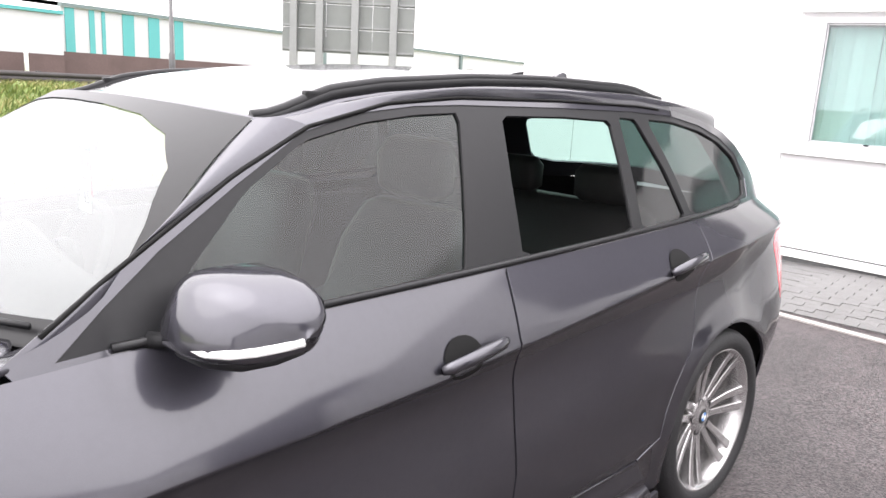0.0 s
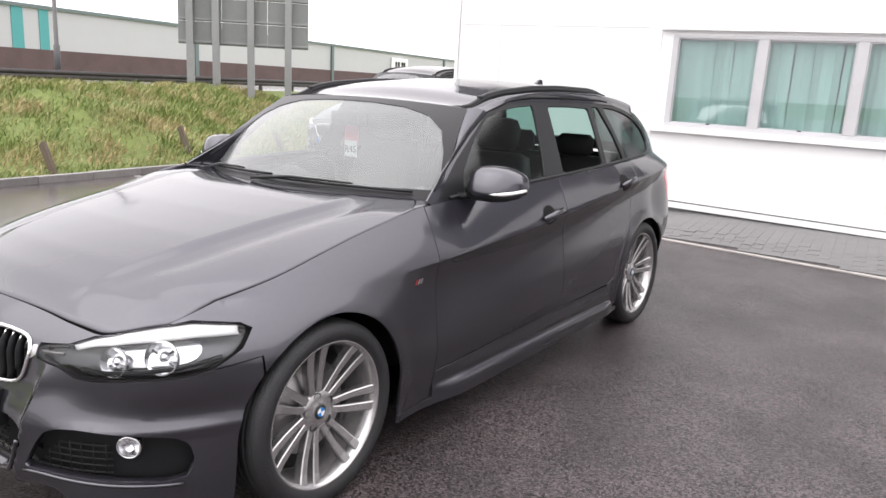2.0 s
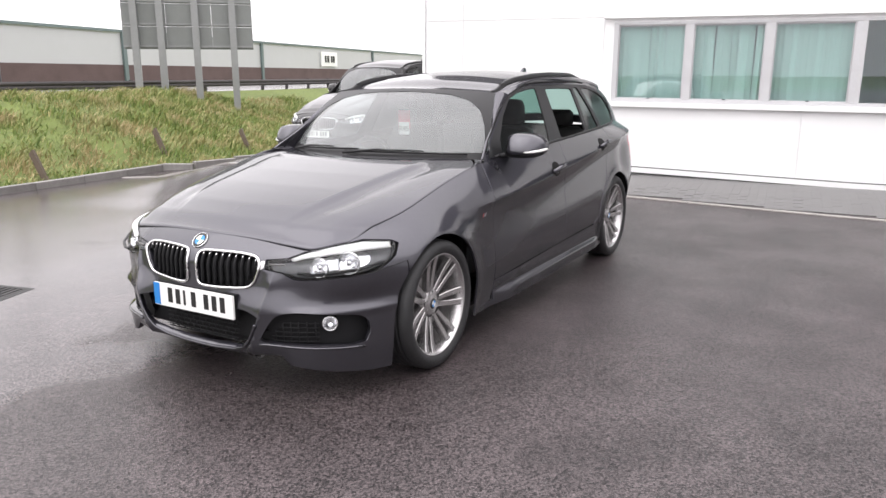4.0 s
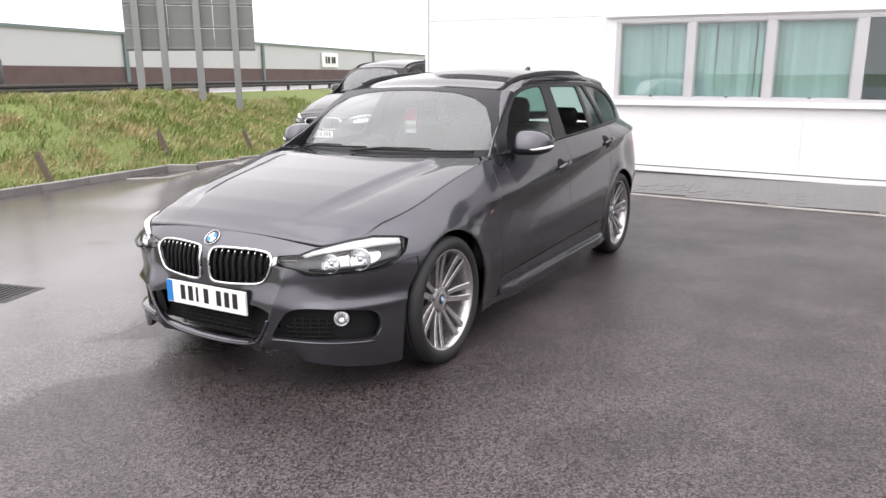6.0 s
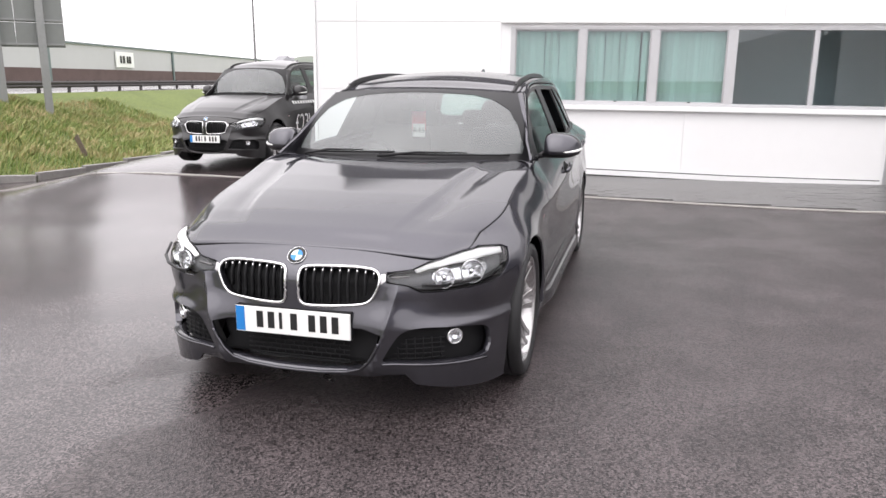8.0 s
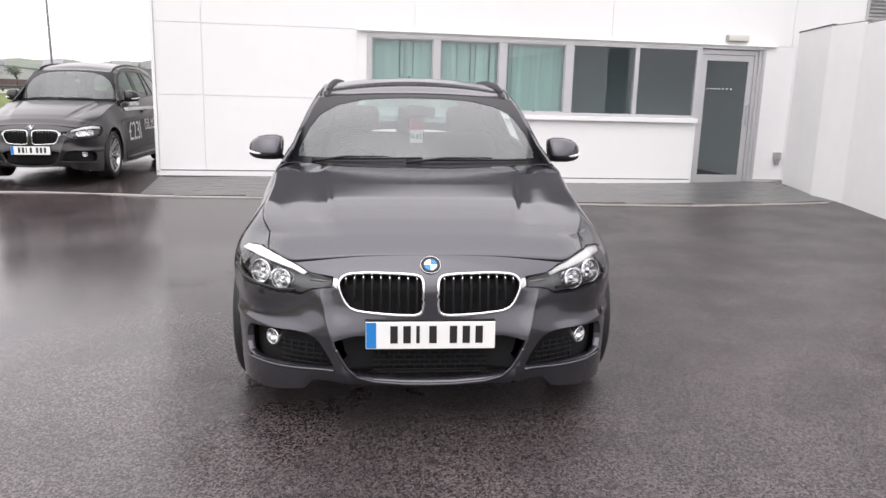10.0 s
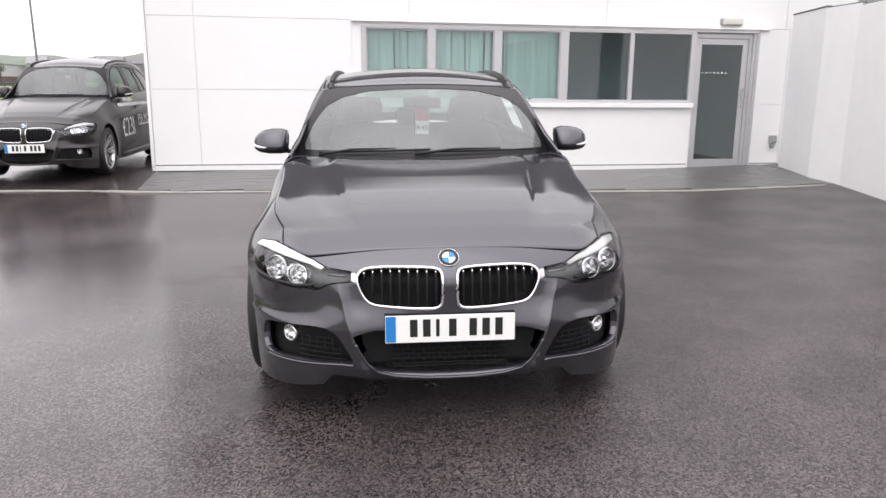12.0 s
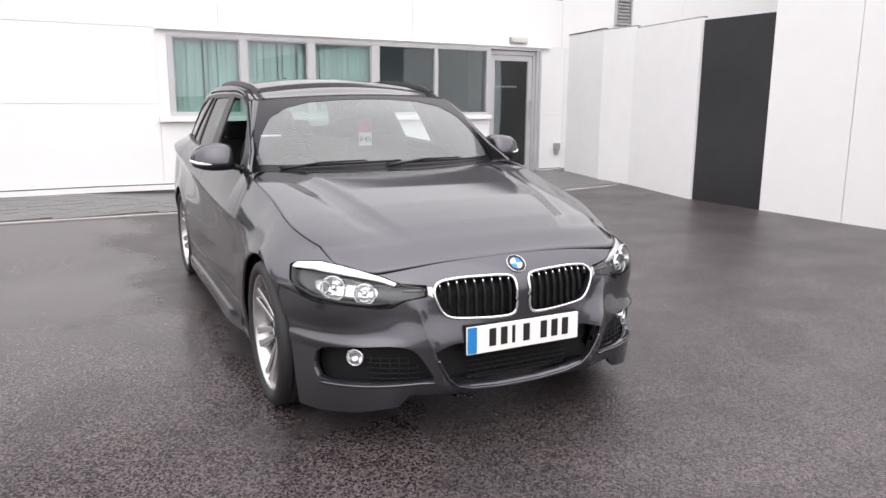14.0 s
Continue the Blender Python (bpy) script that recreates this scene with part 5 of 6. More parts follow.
    wing = [fp(0.849, 0.713), fp(0.858, 0.697), fp(0.845, 0.647), fp(0.812, 0.601), sp(-0.279, 0.618)] + arch_arc(0.0, 139, 0, n=46)
    wing += [sp(0.366, 0.30), sp(0.372, 0.200), sp(0.60, 0.200), sp(0.592, 0.45), sp(0.590, 0.80)]
    wing += [sp(0.600, float(belt(0.60)) - 0.002)] + [(s, z - 0.002) for s, z in skirt_line(0.56, -0.525, 30)] + [fp(0.762, 0.7225), fp(0.792, 0.7285)]
    pair("front_wing", panel_mesh("front_wing", SK, wing, paint, step=0.018, extra=wing_line), "metallic front wing")
    # -- doors
    def crease_points(y0, y1):
        """Two close rows of points that keep the line along the flank sharp."""
        return [sp(float(y), float(crease_z(y)) + dz) for y in np.arange(y0, y1, 0.012) for dz in (-0.0035, 0.0035)]

    def up_to_belt(y0, y1):
        return [(s, z - 0.004) for s, z in skirt_line(y0, y1, 26)]
    fdoor = [sp(0.597, 0.45), sp(0.604, 0.315), sp(0.70, 0.315), sp(1.690, 0.340), sp(1.704, 0.50), sp(1.699, 0.70), sp(1.680, 0.86)] + up_to_belt(1.694, 0.607) + [sp(0.595, 0.80)]
    pair("front_door", panel_mesh("front_door", SK, fdoor, paint, step=0.02, extra=crease_points(0.63, 1.67)), "metallic front door")
    rdoor = [sp(1.696, 0.340), sp(2.285, 0.356), sp(2.335, 0.385)] + [sp(AXLE_R + 0.425 * math.cos(radians(t)), HUB_Z + 0.425 * math.sin(radians(t))) for t in np.linspace(171, 130, 10)]
    rdoor += [sp(2.553, 0.70), sp(2.562, 0.80), sp(2.578, 0.93)] + up_to_belt(2.640, 1.702) + [sp(1.687, 0.86), sp(1.706, 0.70), sp(1.711, 0.50)]
    pair("rear_door", panel_mesh("rear_door", SK, rdoor, paint, step=0.02, extra=crease_points(1.72, 2.55)), "metallic rear door")
    # -- rear quarter, rear bumper, side skirt
    quarter = [sp(2.585, 0.93), sp(2.568, 0.80), sp(2.560, 0.70), sp(2.543, 0.655)] + [sp(AXLE_R + 0.419 * math.cos(radians(t)), HUB_Z + 0.419 * math.sin(radians(t))) for t in np.linspace(130.5, 171, 10)]
    quarter += [sp(2.34, 0.37), sp(2.29, 0.350), sp(2.38, 0.20), sp(2.44, 0.20)] + arch_arc(AXLE_R, 198, 12, n=46) + [sp(3.22, 0.46), sp(3.27, 0.66), sp(3.215, 0.775), sp(3.165, 0.90), sp(3.150, 0.975), sp(3.50, 0.990), sp(3.485, 1.03), sp(3.462, 1.060)] + up_to_belt(3.45, 2.648)
    pair("rear_quarter", panel_mesh("rear_quarter", SK, quarter, paint, step=0.02, extra=crease_points(2.61, 3.2)), "metallic rear quarter panel")
    rb = [sp(3.226, 0.455), sp(3.166, 0.40), sp(3.17, 0.20), sp(3.45, 0.18), (S_REAR, 0.20), (S_REAR, 0.70), sp(3.6, 0.70), sp(3.29, 0.695), sp(3.275, 0.655)]
    pair("rear_bumper", panel_mesh("rear_bumper", SK, rb, paint, step=0.03), "painted rear bumper")
    tl = [sp(3.156, 0.970), sp(3.171, 0.90), sp(3.222, 0.778), sp(3.262, 0.70), sp(3.60, 0.705), sp(3.76, 0.74), sp(3.76, 0.90), sp(3.50, 0.984)]
    pair("tail_lamp", panel_mesh("tail_lamp", SK, tl, RED_LENS, step=0.025), "red tail lamp")
    pair("tailgate_lower", panel_mesh("tailgate_lower", SK, [sp(3.765, 0.705), (S_REAR, 0.705), (S_REAR, 0.96), sp(3.765, 0.95)], paint, step=0.03))
    sill = [sp(0.374, 0.196), sp(0.374, 0.165), sp(2.44, 0.172), sp(2.435, 0.196), sp(2.385, 0.196), sp(2.29, 0.345), sp(1.70, 0.335), sp(0.70, 0.31), sp(0.606, 0.309), sp(0.603, 0.196)]

    def skirt_sill(u, v):
        P = skirt(u, v)
        out = 0.016 * sstep(0.34, 0.26, v) * sstep(0.5, 0.9, P[:, 1]) + 0.030 * sstep(0.255, 0.215, v) * sstep(0.5, 0.8, P[:, 1]) * sstep(2.5, 2.25, P[:, 1])
        P = P + np.stack((np.sign(P[:, 0]) * out, 0 * out, 0 * out), -1)
        return wp(P)
    pair("side_skirt", panel_mesh("side_skirt", skirt_sill, sill, paint, step=0.022), "painted side skirt")
    # -- dark shell behind the gaps, wheel housings, floor
    shell = [(-S_REAR, 0.24)] + [(float(s), 0.24) for s in np.linspace(-S_REAR, S_REAR, 90)][1:-1] + [(S_REAR, 0.24)]
    shell += [(float(s), float(skirt_top(s)) - 0.03) for s in np.linspace(S_REAR, -S_REAR, 200)]
    holes = [arch_arc(ya, 0, 360, 0.375, 40, sd)[:-1] for ya in (0.0, AXLE_R) for sd in (1, -1)]
    holes += [grow(h, 0.03) for h in (kid, kid_r, fog, fog_r, intake)] + [nose_poly(HEADLAMP, 1), nose_poly(HEADLAMP, -1)]
    part("inner_shell", panel_mesh("inner_shell", SK, shell, SEAL, holes, step=0.05, lip=0, shift=-0.022), root)
    for ya in (0.0, AXLE_R):
        for sd in (1, -1):
            V, F = [], []
            for i, t in enumerate(np.linspace(-25, 205, 28)):
                for xx in (0.42, 0.80 if ya == 0 else 0.78):
                    V.append((sd * xx, ya + 0.378 * math.cos(radians(t)), HUB_Z + 0.378 * math.sin(radians(t))))
                V.append((sd * 0.42, ya, HUB_Z))
                if i:
                    o = 3 * i
                    F += [(o - 3, o - 2, o + 1, o), (o - 3, o, o + 2)]
            part("wheel_housing", mesh_of("wheel_housing", wp(np.array(V)), F, BLACK_PLASTIC, smooth=False), root)
    part("underbody", boxes([(-0.80, 0.80, 0.40, 2.40, 0.185, 0.21), (-0.60, 0.60, -0.55, 0.42, 0.19, 0.22), (-0.62, 0.62, 2.38, 3.30, 0.22, 0.25)], 0.01), root, "", BLACK_PLASTIC)
    # -- greenhouse side: pillars and frames round the windows
    side_top = [(float(y), float(flank_top(y))) for y in np.concatenate((np.linspace(0.64, 1.6, 28), np.linspace(1.65, 3.05, 30)))]
    rear_edge = [(3.12, 1.313), (3.22, 1.262), (3.31, 1.185), (3.39, 1.115), (3.47, 1.050)]
    frame = [(float(y), float(belt(y)) - 0.012) for y in np.linspace(3.40, 0.66, 34)] + side_top + rear_edge
    fwin = round_corners([(0.905, 0.994), (1.15, 1.002), (1.575, 1.018), (1.607, 1.10), (1.690, 1.365), (1.55, 1.358), (1.397, 1.340), (1.238, 1.303), (1.084, 1.213), (0.945, 1.085)], 1, 0.08)
    rwin = round_corners([(1.775, 1.027), (2.275, 1.045), (2.300, 1.20), (2.318, 1.352), (2.10, 1.360), (1.838, 1.360), (1.803, 1.20)], 1, 0.08)
    rfix = round_corners([(2.325, 1.048), (2.600, 1.058), (2.550, 1.20), (2.462, 1.358), (2.368, 1.362), (2.348, 1.20)], 1, 0.08)
    qwin = round_corners([(2.645, 1.060), (3.07, 1.075), (3.16, 1.092), (3.19, 1.145), (3.155, 1.222), (3.05, 1.277), (2.90, 1.320), (2.70, 1.350), (2.530, 1.358), (2.598, 1.20)], 1, 0.10)
    wins = [fwin, rwin, rfix, qwin]
    black = [(0.715, 0.984), (0.90, 0.990)] + [(float(y), float(belt(y)) + 0.010) for y in np.linspace(1.1, 3.08, 20)] + [(3.185, 1.080), (3.215, 1.145), (3.178, 1.235), (3.06, 1.295), (2.905, 1.338), (2.70, 1.368), (2.45, 1.379), (2.05, 1.383), (1.70, 1.382), (1.55, 1.376), (1.39, 1.358), (1.235, 1.318), (1.07, 1.226), (0.905, 1.125)]
    pair("body_side_frame", panel_mesh("body_side_frame", FL, frame, paint, [black], step=0.026), "painted pillars and cant rail")
    pair("window_surround", panel_mesh("window_surround", FL, black, BLACK_TRIM, wins, step=0.024, shift=-0.003), "black window surrounds")
    for nm, w, g, lb in (("front_window", fwin, SIDE_GLASS, "clear side window"), ("rear_window", rwin, DARK_GLASS, "green-tinted side window"), ("fixed_window", rfix, REAR_GLASS, "dark-tinted fixed window"), ("quarter_window", qwin, REAR_GLASS, "dark-tinted quarter window")):
        pane = panel_mesh(nm, FL, grow(w, 0.004), g, step=0.05, lip=0, shift=-0.010)
        for sd, me in ((1, pane), (-1, mirrored(pane))):
            if (nm, sd) not in lowered:
                part(nm, me, root, lb).visible_shadow = False
    strip = on(FL, [(float(y), float(belt(y)) + 0.005) for y in np.linspace(0.80, 3.05, 40)], 0.004)
    pair("waist_strip", mesh_of("waist_strip", *sweep(strip, 0.0085, 6), BLACK_TRIM))
    seal = on(FL, [(float(y), float(flank_top(y)) - 0.004) for y in np.linspace(0.70, 2.62, 60)], 0.002)
    pair("door_seal", mesh_of("door_seal", *sweep(seal, 0.0045, 6), SEAL))
    # -- pillars towards the windscreen, cant rails, rear pillars
    g_edge = [tuple(FL(np.array([y]), np.array([flank_top(y)]))[0]) for y in np.linspace(0.64, 1.25, 16)]
    lowp = [tuple(SK(np.array([s_]), np.array([z]))[0]) for s_, z in skirt_line(0.455, 0.612, 8)]
    A = lowp + g_edge
    corner = wp(bonnet_edge(np.linspace(0.802, 0.965, 9)) + np.array([-0.001, 0.004, -0.001]))
    B = [tuple(p) for p in corner] + [tuple(SC(np.array([0.97]), np.array([0.0]))[0])] + [tuple(SC(np.array([1.0]), np.array([v]))[0]) for v in np.linspace(0, 1, 14)]
    lo = loft(A, B, (0.006, -0.003, 0.010), ((7, 10), 0.36))
    pair("windscreen_pillar", grid_mesh("windscreen_pillar", lo, np.linspace(0, 1, 50), np.linspace(0, 1, 9), paint), "painted windscreen pillar")
    A = [tuple(FL(np.array([y]), np.array([flank_top(y)]))[0]) for y in np.linspace(1.23, 3.05, 46)]
    B = [tuple(RF(np.array([1.0]), np.array([v]))[0]) for v in np.linspace(0, 1, 46)]
    lo = loft(A, B, (0.010, 0.0, 0.014))
    pair("cant_rail", grid_mesh("cant_rail", lo, np.linspace(0, 1, 60), np.linspace(0, 1, 8), paint))
    A = [tuple(FL(np.array([y]), np.array([z]))[0]) for y, z in [(3.05, float(flank_top(3.05)))] + rear_edge]
    B = [tuple(TL(np.array([1.0]), np.array([v]))[0]) for v in np.linspace(0, 0.45, 8)]
    lo = loft(A, B, (0.010, 0.006, 0.004))
    pair("rear_pillar", grid_mesh("rear_pillar", lo, np.linspace(0, 1, 16), np.linspace(0, 1, 7), paint))
    # -- roof, roof bars, fin, windscreen
    part("roof_panel", grid_mesh("roof_panel", RF, np.linspace(-1, 1, 41), np.linspace(0.006, 1, 60), paint, thick=0.012), root, "wet metallic roof")
    part("headliner", grid_mesh("headliner", lambda u, v: RF(u, v) - np.array([0, 0, 0.03]), np.linspace(-0.97, 0.97, 15), np.linspace(0.03, 0.95, 20), LINING), root)
    for sd in (1, -1):
        pts = []
        for v in np.linspace(0.015, 0.83, 44):
            p = RF(np.array([sd * 0.935]), np.array([v]))[0]
            pts.append((p[0], p[1], p[2] + 0.017 * float(sstep(0.01, 0.12, v) * sstep(0.83, 0.72, v)) + 0.001))
        low = [(x, y, z - 0.011) for x, y, z in pts]
        rail = part("roof_rail", mesh_of("roof_rail", *sweep(pts, 0.0105, 10, flat=1.15), BLACK_TRIM), root, "black roof rail")
        part("rail_base", mesh_of("rail_base", *sweep(low, 0.0135, 8, flat=1.2), BLACK_TRIM), rail)
        for v in (0.10, 0.42, 0.74):
            p = RF(np.array([sd * 0.935]), np.array([v]))[0]
            part("rail_foot", boxes([(p[0] - 0.010, p[0] + 0.010, p[1] - 0.045, p[1] + 0.045, p[2] - 0.015, p[2] + 0.020)], 0.006), rail, "", BLACK_TRIM)
    prof = [(2.77, 1.448, 0.010), (2.84, 1.474, 0.011), (2.89, 1.502, 0.009), (2.915, 1.510, 0.006), (2.94, 1.504, 0.007), (2.952, 1.430, 0.014)]
    V = [(sd * w, y, z) for sd in (1, -1) for y, z, w in prof]
    F = [(0, 1, 2, 3, 4, 5), (11, 10, 9, 8, 7, 6)] + [(k, k + 6, k + 7, k + 1) for k in range(5)]
    part("roof_fin", mesh_of("roof_fin", wp(np.array(V)), F, paint, smooth=False), root, "shark-fin aerial")
    ws = part("windscreen", grid_mesh("windscreen", SC, np.linspace(-1, 1, 33), np.linspace(0, 1, 20), WINDSCREEN), root, "sky-reflecting windscreen")
    ws.visible_shadow = False
    clear = [(0.0, 0.935), (0.28, 0.930), (0.56, 0.905), (0.77, 0.82), (0.895, 0.66), (0.950, 0.42), (0.967, 0.15), (0.95, 0.075), (0.5, 0.05), (0.0, 0.05)]
    clear = clear + [(-u, v) for u, v in clear[-2:0:-1]]
    part("screen_border", panel_mesh("screen_border", lambda u, v: SC(u, v) + np.array([0, -0.0015, 0.0025]), [(-1, -0.02), (1, -0.02), (1, 1), (-1, 1)], BLACK_TRIM, [clear], step=0.04, lip=0), ws, "black screen border")
    # scuttle and wipers
    sc = [tuple(BN(np.array([u]), np.array([0.985]))[0] - np.array([0, 0, 0.012])) for u in np.linspace(-1, 1, 31)]
    sb = [tuple(SC(np.array([u]), np.array([0.01]))[0] - np.array([0, 0, 0.006])) for u in np.linspace(-1, 1, 31)]
    part("scuttle", grid_mesh("scuttle", loft(sc, sb, (0, 0, -0.012)), np.linspace(0, 1, 40), np.linspace(0, 1, 6), BLACK_PLASTIC), root, "black scuttle below the windscreen")
    for u0, u1, v1 in ((-0.10, 0.86, 0.030), (-0.82, 0.02, 0.045)):
        P = [SC(np.array([u]), np.array([v]))[0] + np.array([0, -0.012, 0.014]) for u, v in zip(np.linspace(u0, u1, 14), np.linspace(0.02, v1, 14))]
        w = part("wiper", mesh_of("wiper", *sweep(P, 0.0045, 6, flat=1.4), BLACK_TRIM), root, "black wiper at rest")
        Q = [P[0] + np.array([0, -0.03, -0.01]), P[4] + np.array([0, -0.02, 0.014]), P[9] + np.array([0, -0.004, 0.012])]
        part("wiper_arm", mesh_of("wiper_arm", *sweep(Q, [0.009, 0.007, 0.004], 6), BLACK_TRIM), w)
    # -- tailgate and rear window
    tout = [(-1, 0.0), (1, 0.0), (1, 0.55), (-1, 0.55)]
    rglass = round_corners([(-0.80, 0.10), (0.80, 0.10), (0.78, 0.45), (-0.78, 0.45)], 2, 0.12)
    part("tailgate", panel_mesh("tailgate", TL, tout, paint, [rglass], step=0.06, flip=True), root, "metallic tailgate")
    rg = part("rear_screen", panel_mesh("rear_screen", TL, grow(rglass, 0.01), DARK_GLASS, step=0.1, lip=0, flip=True, shift=-0.006), root, "rear window")
    rg.visible_shadow = False
    # -- door mirrors
    for sd in (1, -1):
        V, F, n = [], [], 22
        for x, yc, zc, hy, hz in ((0.806, 0.940, 1.054, 0.035, 0.036), (0.813, 0.938, 1.055, 0.068, 0.056), (0.850, 0.940, 1.057, 0.082, 0.064), (0.905, 0.948, 1.056, 0.085, 0.064), (0.952, 0.960, 1.052, 0.080, 0.059), (0.986, 0.977, 1.045, 0.066, 0.048), (1.005, 0.992, 1.038, 0.045, 0.034), (1.014, 1.000, 1.033, 0.022, 0.018), (1.0155, 1.002, 1.032, 0.002, 0.002)):
            for k in range(n):
                t = 2 * math.pi * k / n
                c, s_ = math.cos(t), math.sin(t)
                dz = hz * math.copysign(abs(s_) ** 0.52, s_)
                V.append((sd * x, yc + hy * math.copysign(abs(c) ** 0.62, c) + 0.42 * dz, zc + dz))
        for i in range(8):
            for k in range(n):
                q = (k + 1) % n
                F.append((i * n + k, i * n + q, (i + 1) * n + q, (i + 1) * n + k) if sd < 0 else (i * n + k, (i + 1) * n + k, (i + 1) * n + q, i * n + q))
        F += [tuple(range(n)), tuple(8 * n + k for k in range(n))]
        mir = part("door_mirror", mesh_of("door_mirror", wp(np.array(V)), F, paint), root, "painted door mirror with a bright indicator strip")
        bz = [(sd * x, y, z) for x, y, z in ((0.800, 0.890, 1.000), (0.850, 0.885, 0.998), (0.915, 0.892, 0.998), (0.965, 0.917, 1.001), (0.996, 0.958, 1.008), (1.004, 1.00, 1.012))]
        part("mirror_base", mesh_of("mirror_base", wp(np.array(sweep(bz, [0.016, 0.020, 0.020, 0.018, 0.014, 0.008], 8)[0])), sweep(bz, 0.02, 8)[1], BLACK_TRIM), mir)
        st = [(sd * x, y, z) for x, y, z in ((0.915, 0.864, 1.016), (0.945, 0.872, 1.016), (0.975, 0.892, 1.018), (0.998, 0.924, 1.022), (1.011, 0.965, 1.026), (1.014, 0.995, 1.028))]
        part("indicator", mesh_of("indicator", wp(np.array(sweep(st, 0.0075, 8)[0])), sweep(st, 0.0075, 8)[1], WHITE_PLATE), mir, "clear indicator strip")
        arm = [(sd * x, y, z) for x, y, z in ((0.765, 0.86, 0.990), (0.790, 0.885, 0.990), (0.82, 0.905, 0.994), (0.86, 0.93, 1.000))]
        part("mirror_arm", mesh_of("mirror_arm", wp(np.array(sweep(arm, [0.018, 0.017, 0.016, 0.015], 8, flat=0.8)[0])), sweep(arm, 0.02, 8)[1], BLACK_PLASTIC), mir)
        part("mirror_face", placed(mesh_of("mirror_face", [(sd * x, 1.034 + 0.02 * (x - 0.96), z) for x, z in ((0.83, 1.008), (0.965, 1.008), (0.980, 1.04), (0.955, 1.095), (0.83, 1.10))], [(0, 1, 2, 3, 4)], CHROME, smooth=False), Matrix()), mir)
    # -- door handles; a black disc on the skin paints the shade of each recess
    for y0, z0 in ((1.425, 0.838), (2.345, 0.925)):
        for sd in (1, -1):
            pts = [(sd * float(s), z) for s, z in (sp(y0 + t, z0 + 0.125 * t) for t in np.linspace(0, 0.205, 12))]
            lift = 0.026 * np.sin(np.linspace(0.12, math.pi - 0.12, 12)) ** 0.5
            P = np.array([on(SK, [p], float(l) * sd)[0] for p, l in zip(pts, lift)])
            h = part("door_handle", mesh_of("door_handle", *sweep(P, np.interp(np.linspace(0, 1, 12), [0, 0.1, 0.5, 0.9, 1], [0.008, 0.013, 0.015, 0.013, 0.009]), 10, flat=1.15), paint), root, "painted bow door handle")
            c = [(sd * sp(y0 + 0.075, 0)[0], z0 + 0.004 + 0.125 * 0.075)]
            ring = [(c[0][0] + 0.058 * math.cos(t), c[0][1] + 0.046 * math.sin(t)) for t in np.linspace(0, 2 * math.pi, 20)[:-1]]
            part("recess_shade", panel_mesh("recess_shade", SK, ring, SEAL, step=0.02, lip=0, shift=0.0025 * sd, flip=False), h)
    # -- wing badge: three small bars
    for sd in (1, -1):
        for k, mt in enumerate((BADGE_RED, CHROME, CHROME)):
            ring = [(sd * sp(0.445 + 0.016 * k + dx + (0.010 if top else 0), 0)[0], 0.70 + top * 0.020) for dx, top in ((0, 0), (0.012, 0), (0.012, 1), (0, 1))]
            part("badge_bar", panel_mesh("badge_bar", SK, ring, mt, step=0.02, lip=0, shift=0.003 * sd), root)
    # -- wheels
    for ya, xx in ((0.0, 0.768), (AXLE_R, 0.766)):
        for sd in (1, -1):
            wheel(root, "wheel", pose(sd * xx, ya, HUB_Z, 0, 0, 0 if sd > 0 else 180) @ pose(0, 0, 0, 17 if ya else 9))
    # -- cabin
    part("dashboard", seat_like_dash(wp), root, "dark dashboard")
    part("cabin_floor", boxes([(-0.72, 0.72, 0.62, 2.45, 0.30, 0.33), (-0.66, 0.66, 2.45, 3.60, 0.62, 0.66), (-0.70, 0.70, 0.55, 0.60, 0.30, 0.90)], 0.01), root, "", INTERIOR)
    for sd in (1, -1):
        part("door_card", boxes([(sd * 0.725, sd * 0.76, 0.72, 2.50, 0.34, 0.955)], 0.015), root, "", INTERIOR)
        s = part("front_seat", placed(seat_mesh("front_seat", 0.25, [(1.42, 0.42, 0.26, 0.9), (1.42, 0.55, 0.28, 1.0), (1.62, 0.62, 0.10, 1.0), (1.70, 0.80, 0.085, 1.0), (1.76, 0.98, 0.075, 0.95), (1.80, 1.08, 0.055, 0.80), (1.805, 1.10, 0.03, 0.6)], SEAT), Matrix.Translation((sd * 0.37, 0, 0))), root, "dark front seat")
        part("headrest", placed(seat_mesh("headrest", 0.135, [(1.80, 1.115, 0.03, 0.7), (1.795, 1.14, 0.055, 0.95), (1.795, 1.23, 0.06, 1.0), (1.80, 1.275, 0.04, 0.85), (1.80, 1.285, 0.02, 0.6)], SEAT), Matrix.Translation((sd * 0.37, 0, 0))), s)
    bench = part("rear_seat", seat_mesh("rear_seat", 0.66, [(2.30, 0.42, 0.28, 0.95), (2.30, 0.56, 0.30, 1.0), (2.52, 0.62, 0.12, 1.0), (2.60, 0.85, 0.09, 1.0), (2.66, 1.02, 0.07, 0.97), (2.67, 1.05, 0.04, 0.9)], SEAT), root, "dark rear bench")
    for x in (-0.42, 0.0, 0.42):
        part("rear_headrest", placed(seat_mesh("rear_headrest", 0.12, [(2.67, 1.04, 0.03, 0.7), (2.67, 1.07, 0.05, 1.0), (2.67, 1.15, 0.05, 1.0), (2.67, 1.18, 0.03, 0.8)], SEAT), Matrix.Translation((x, 0, 0))), bench)
    ring = [(-0.37 + 0.185 * math.cos(t), 0.0, 0.185 * math.sin(t)) for t in np.linspace(0, 2 * math.pi, 33)[:-1]]
    R = pose(0, 1.12, 0.86, -24, 0, 0)
    ring = [tuple(R @ Vector(p)) for p in ring]
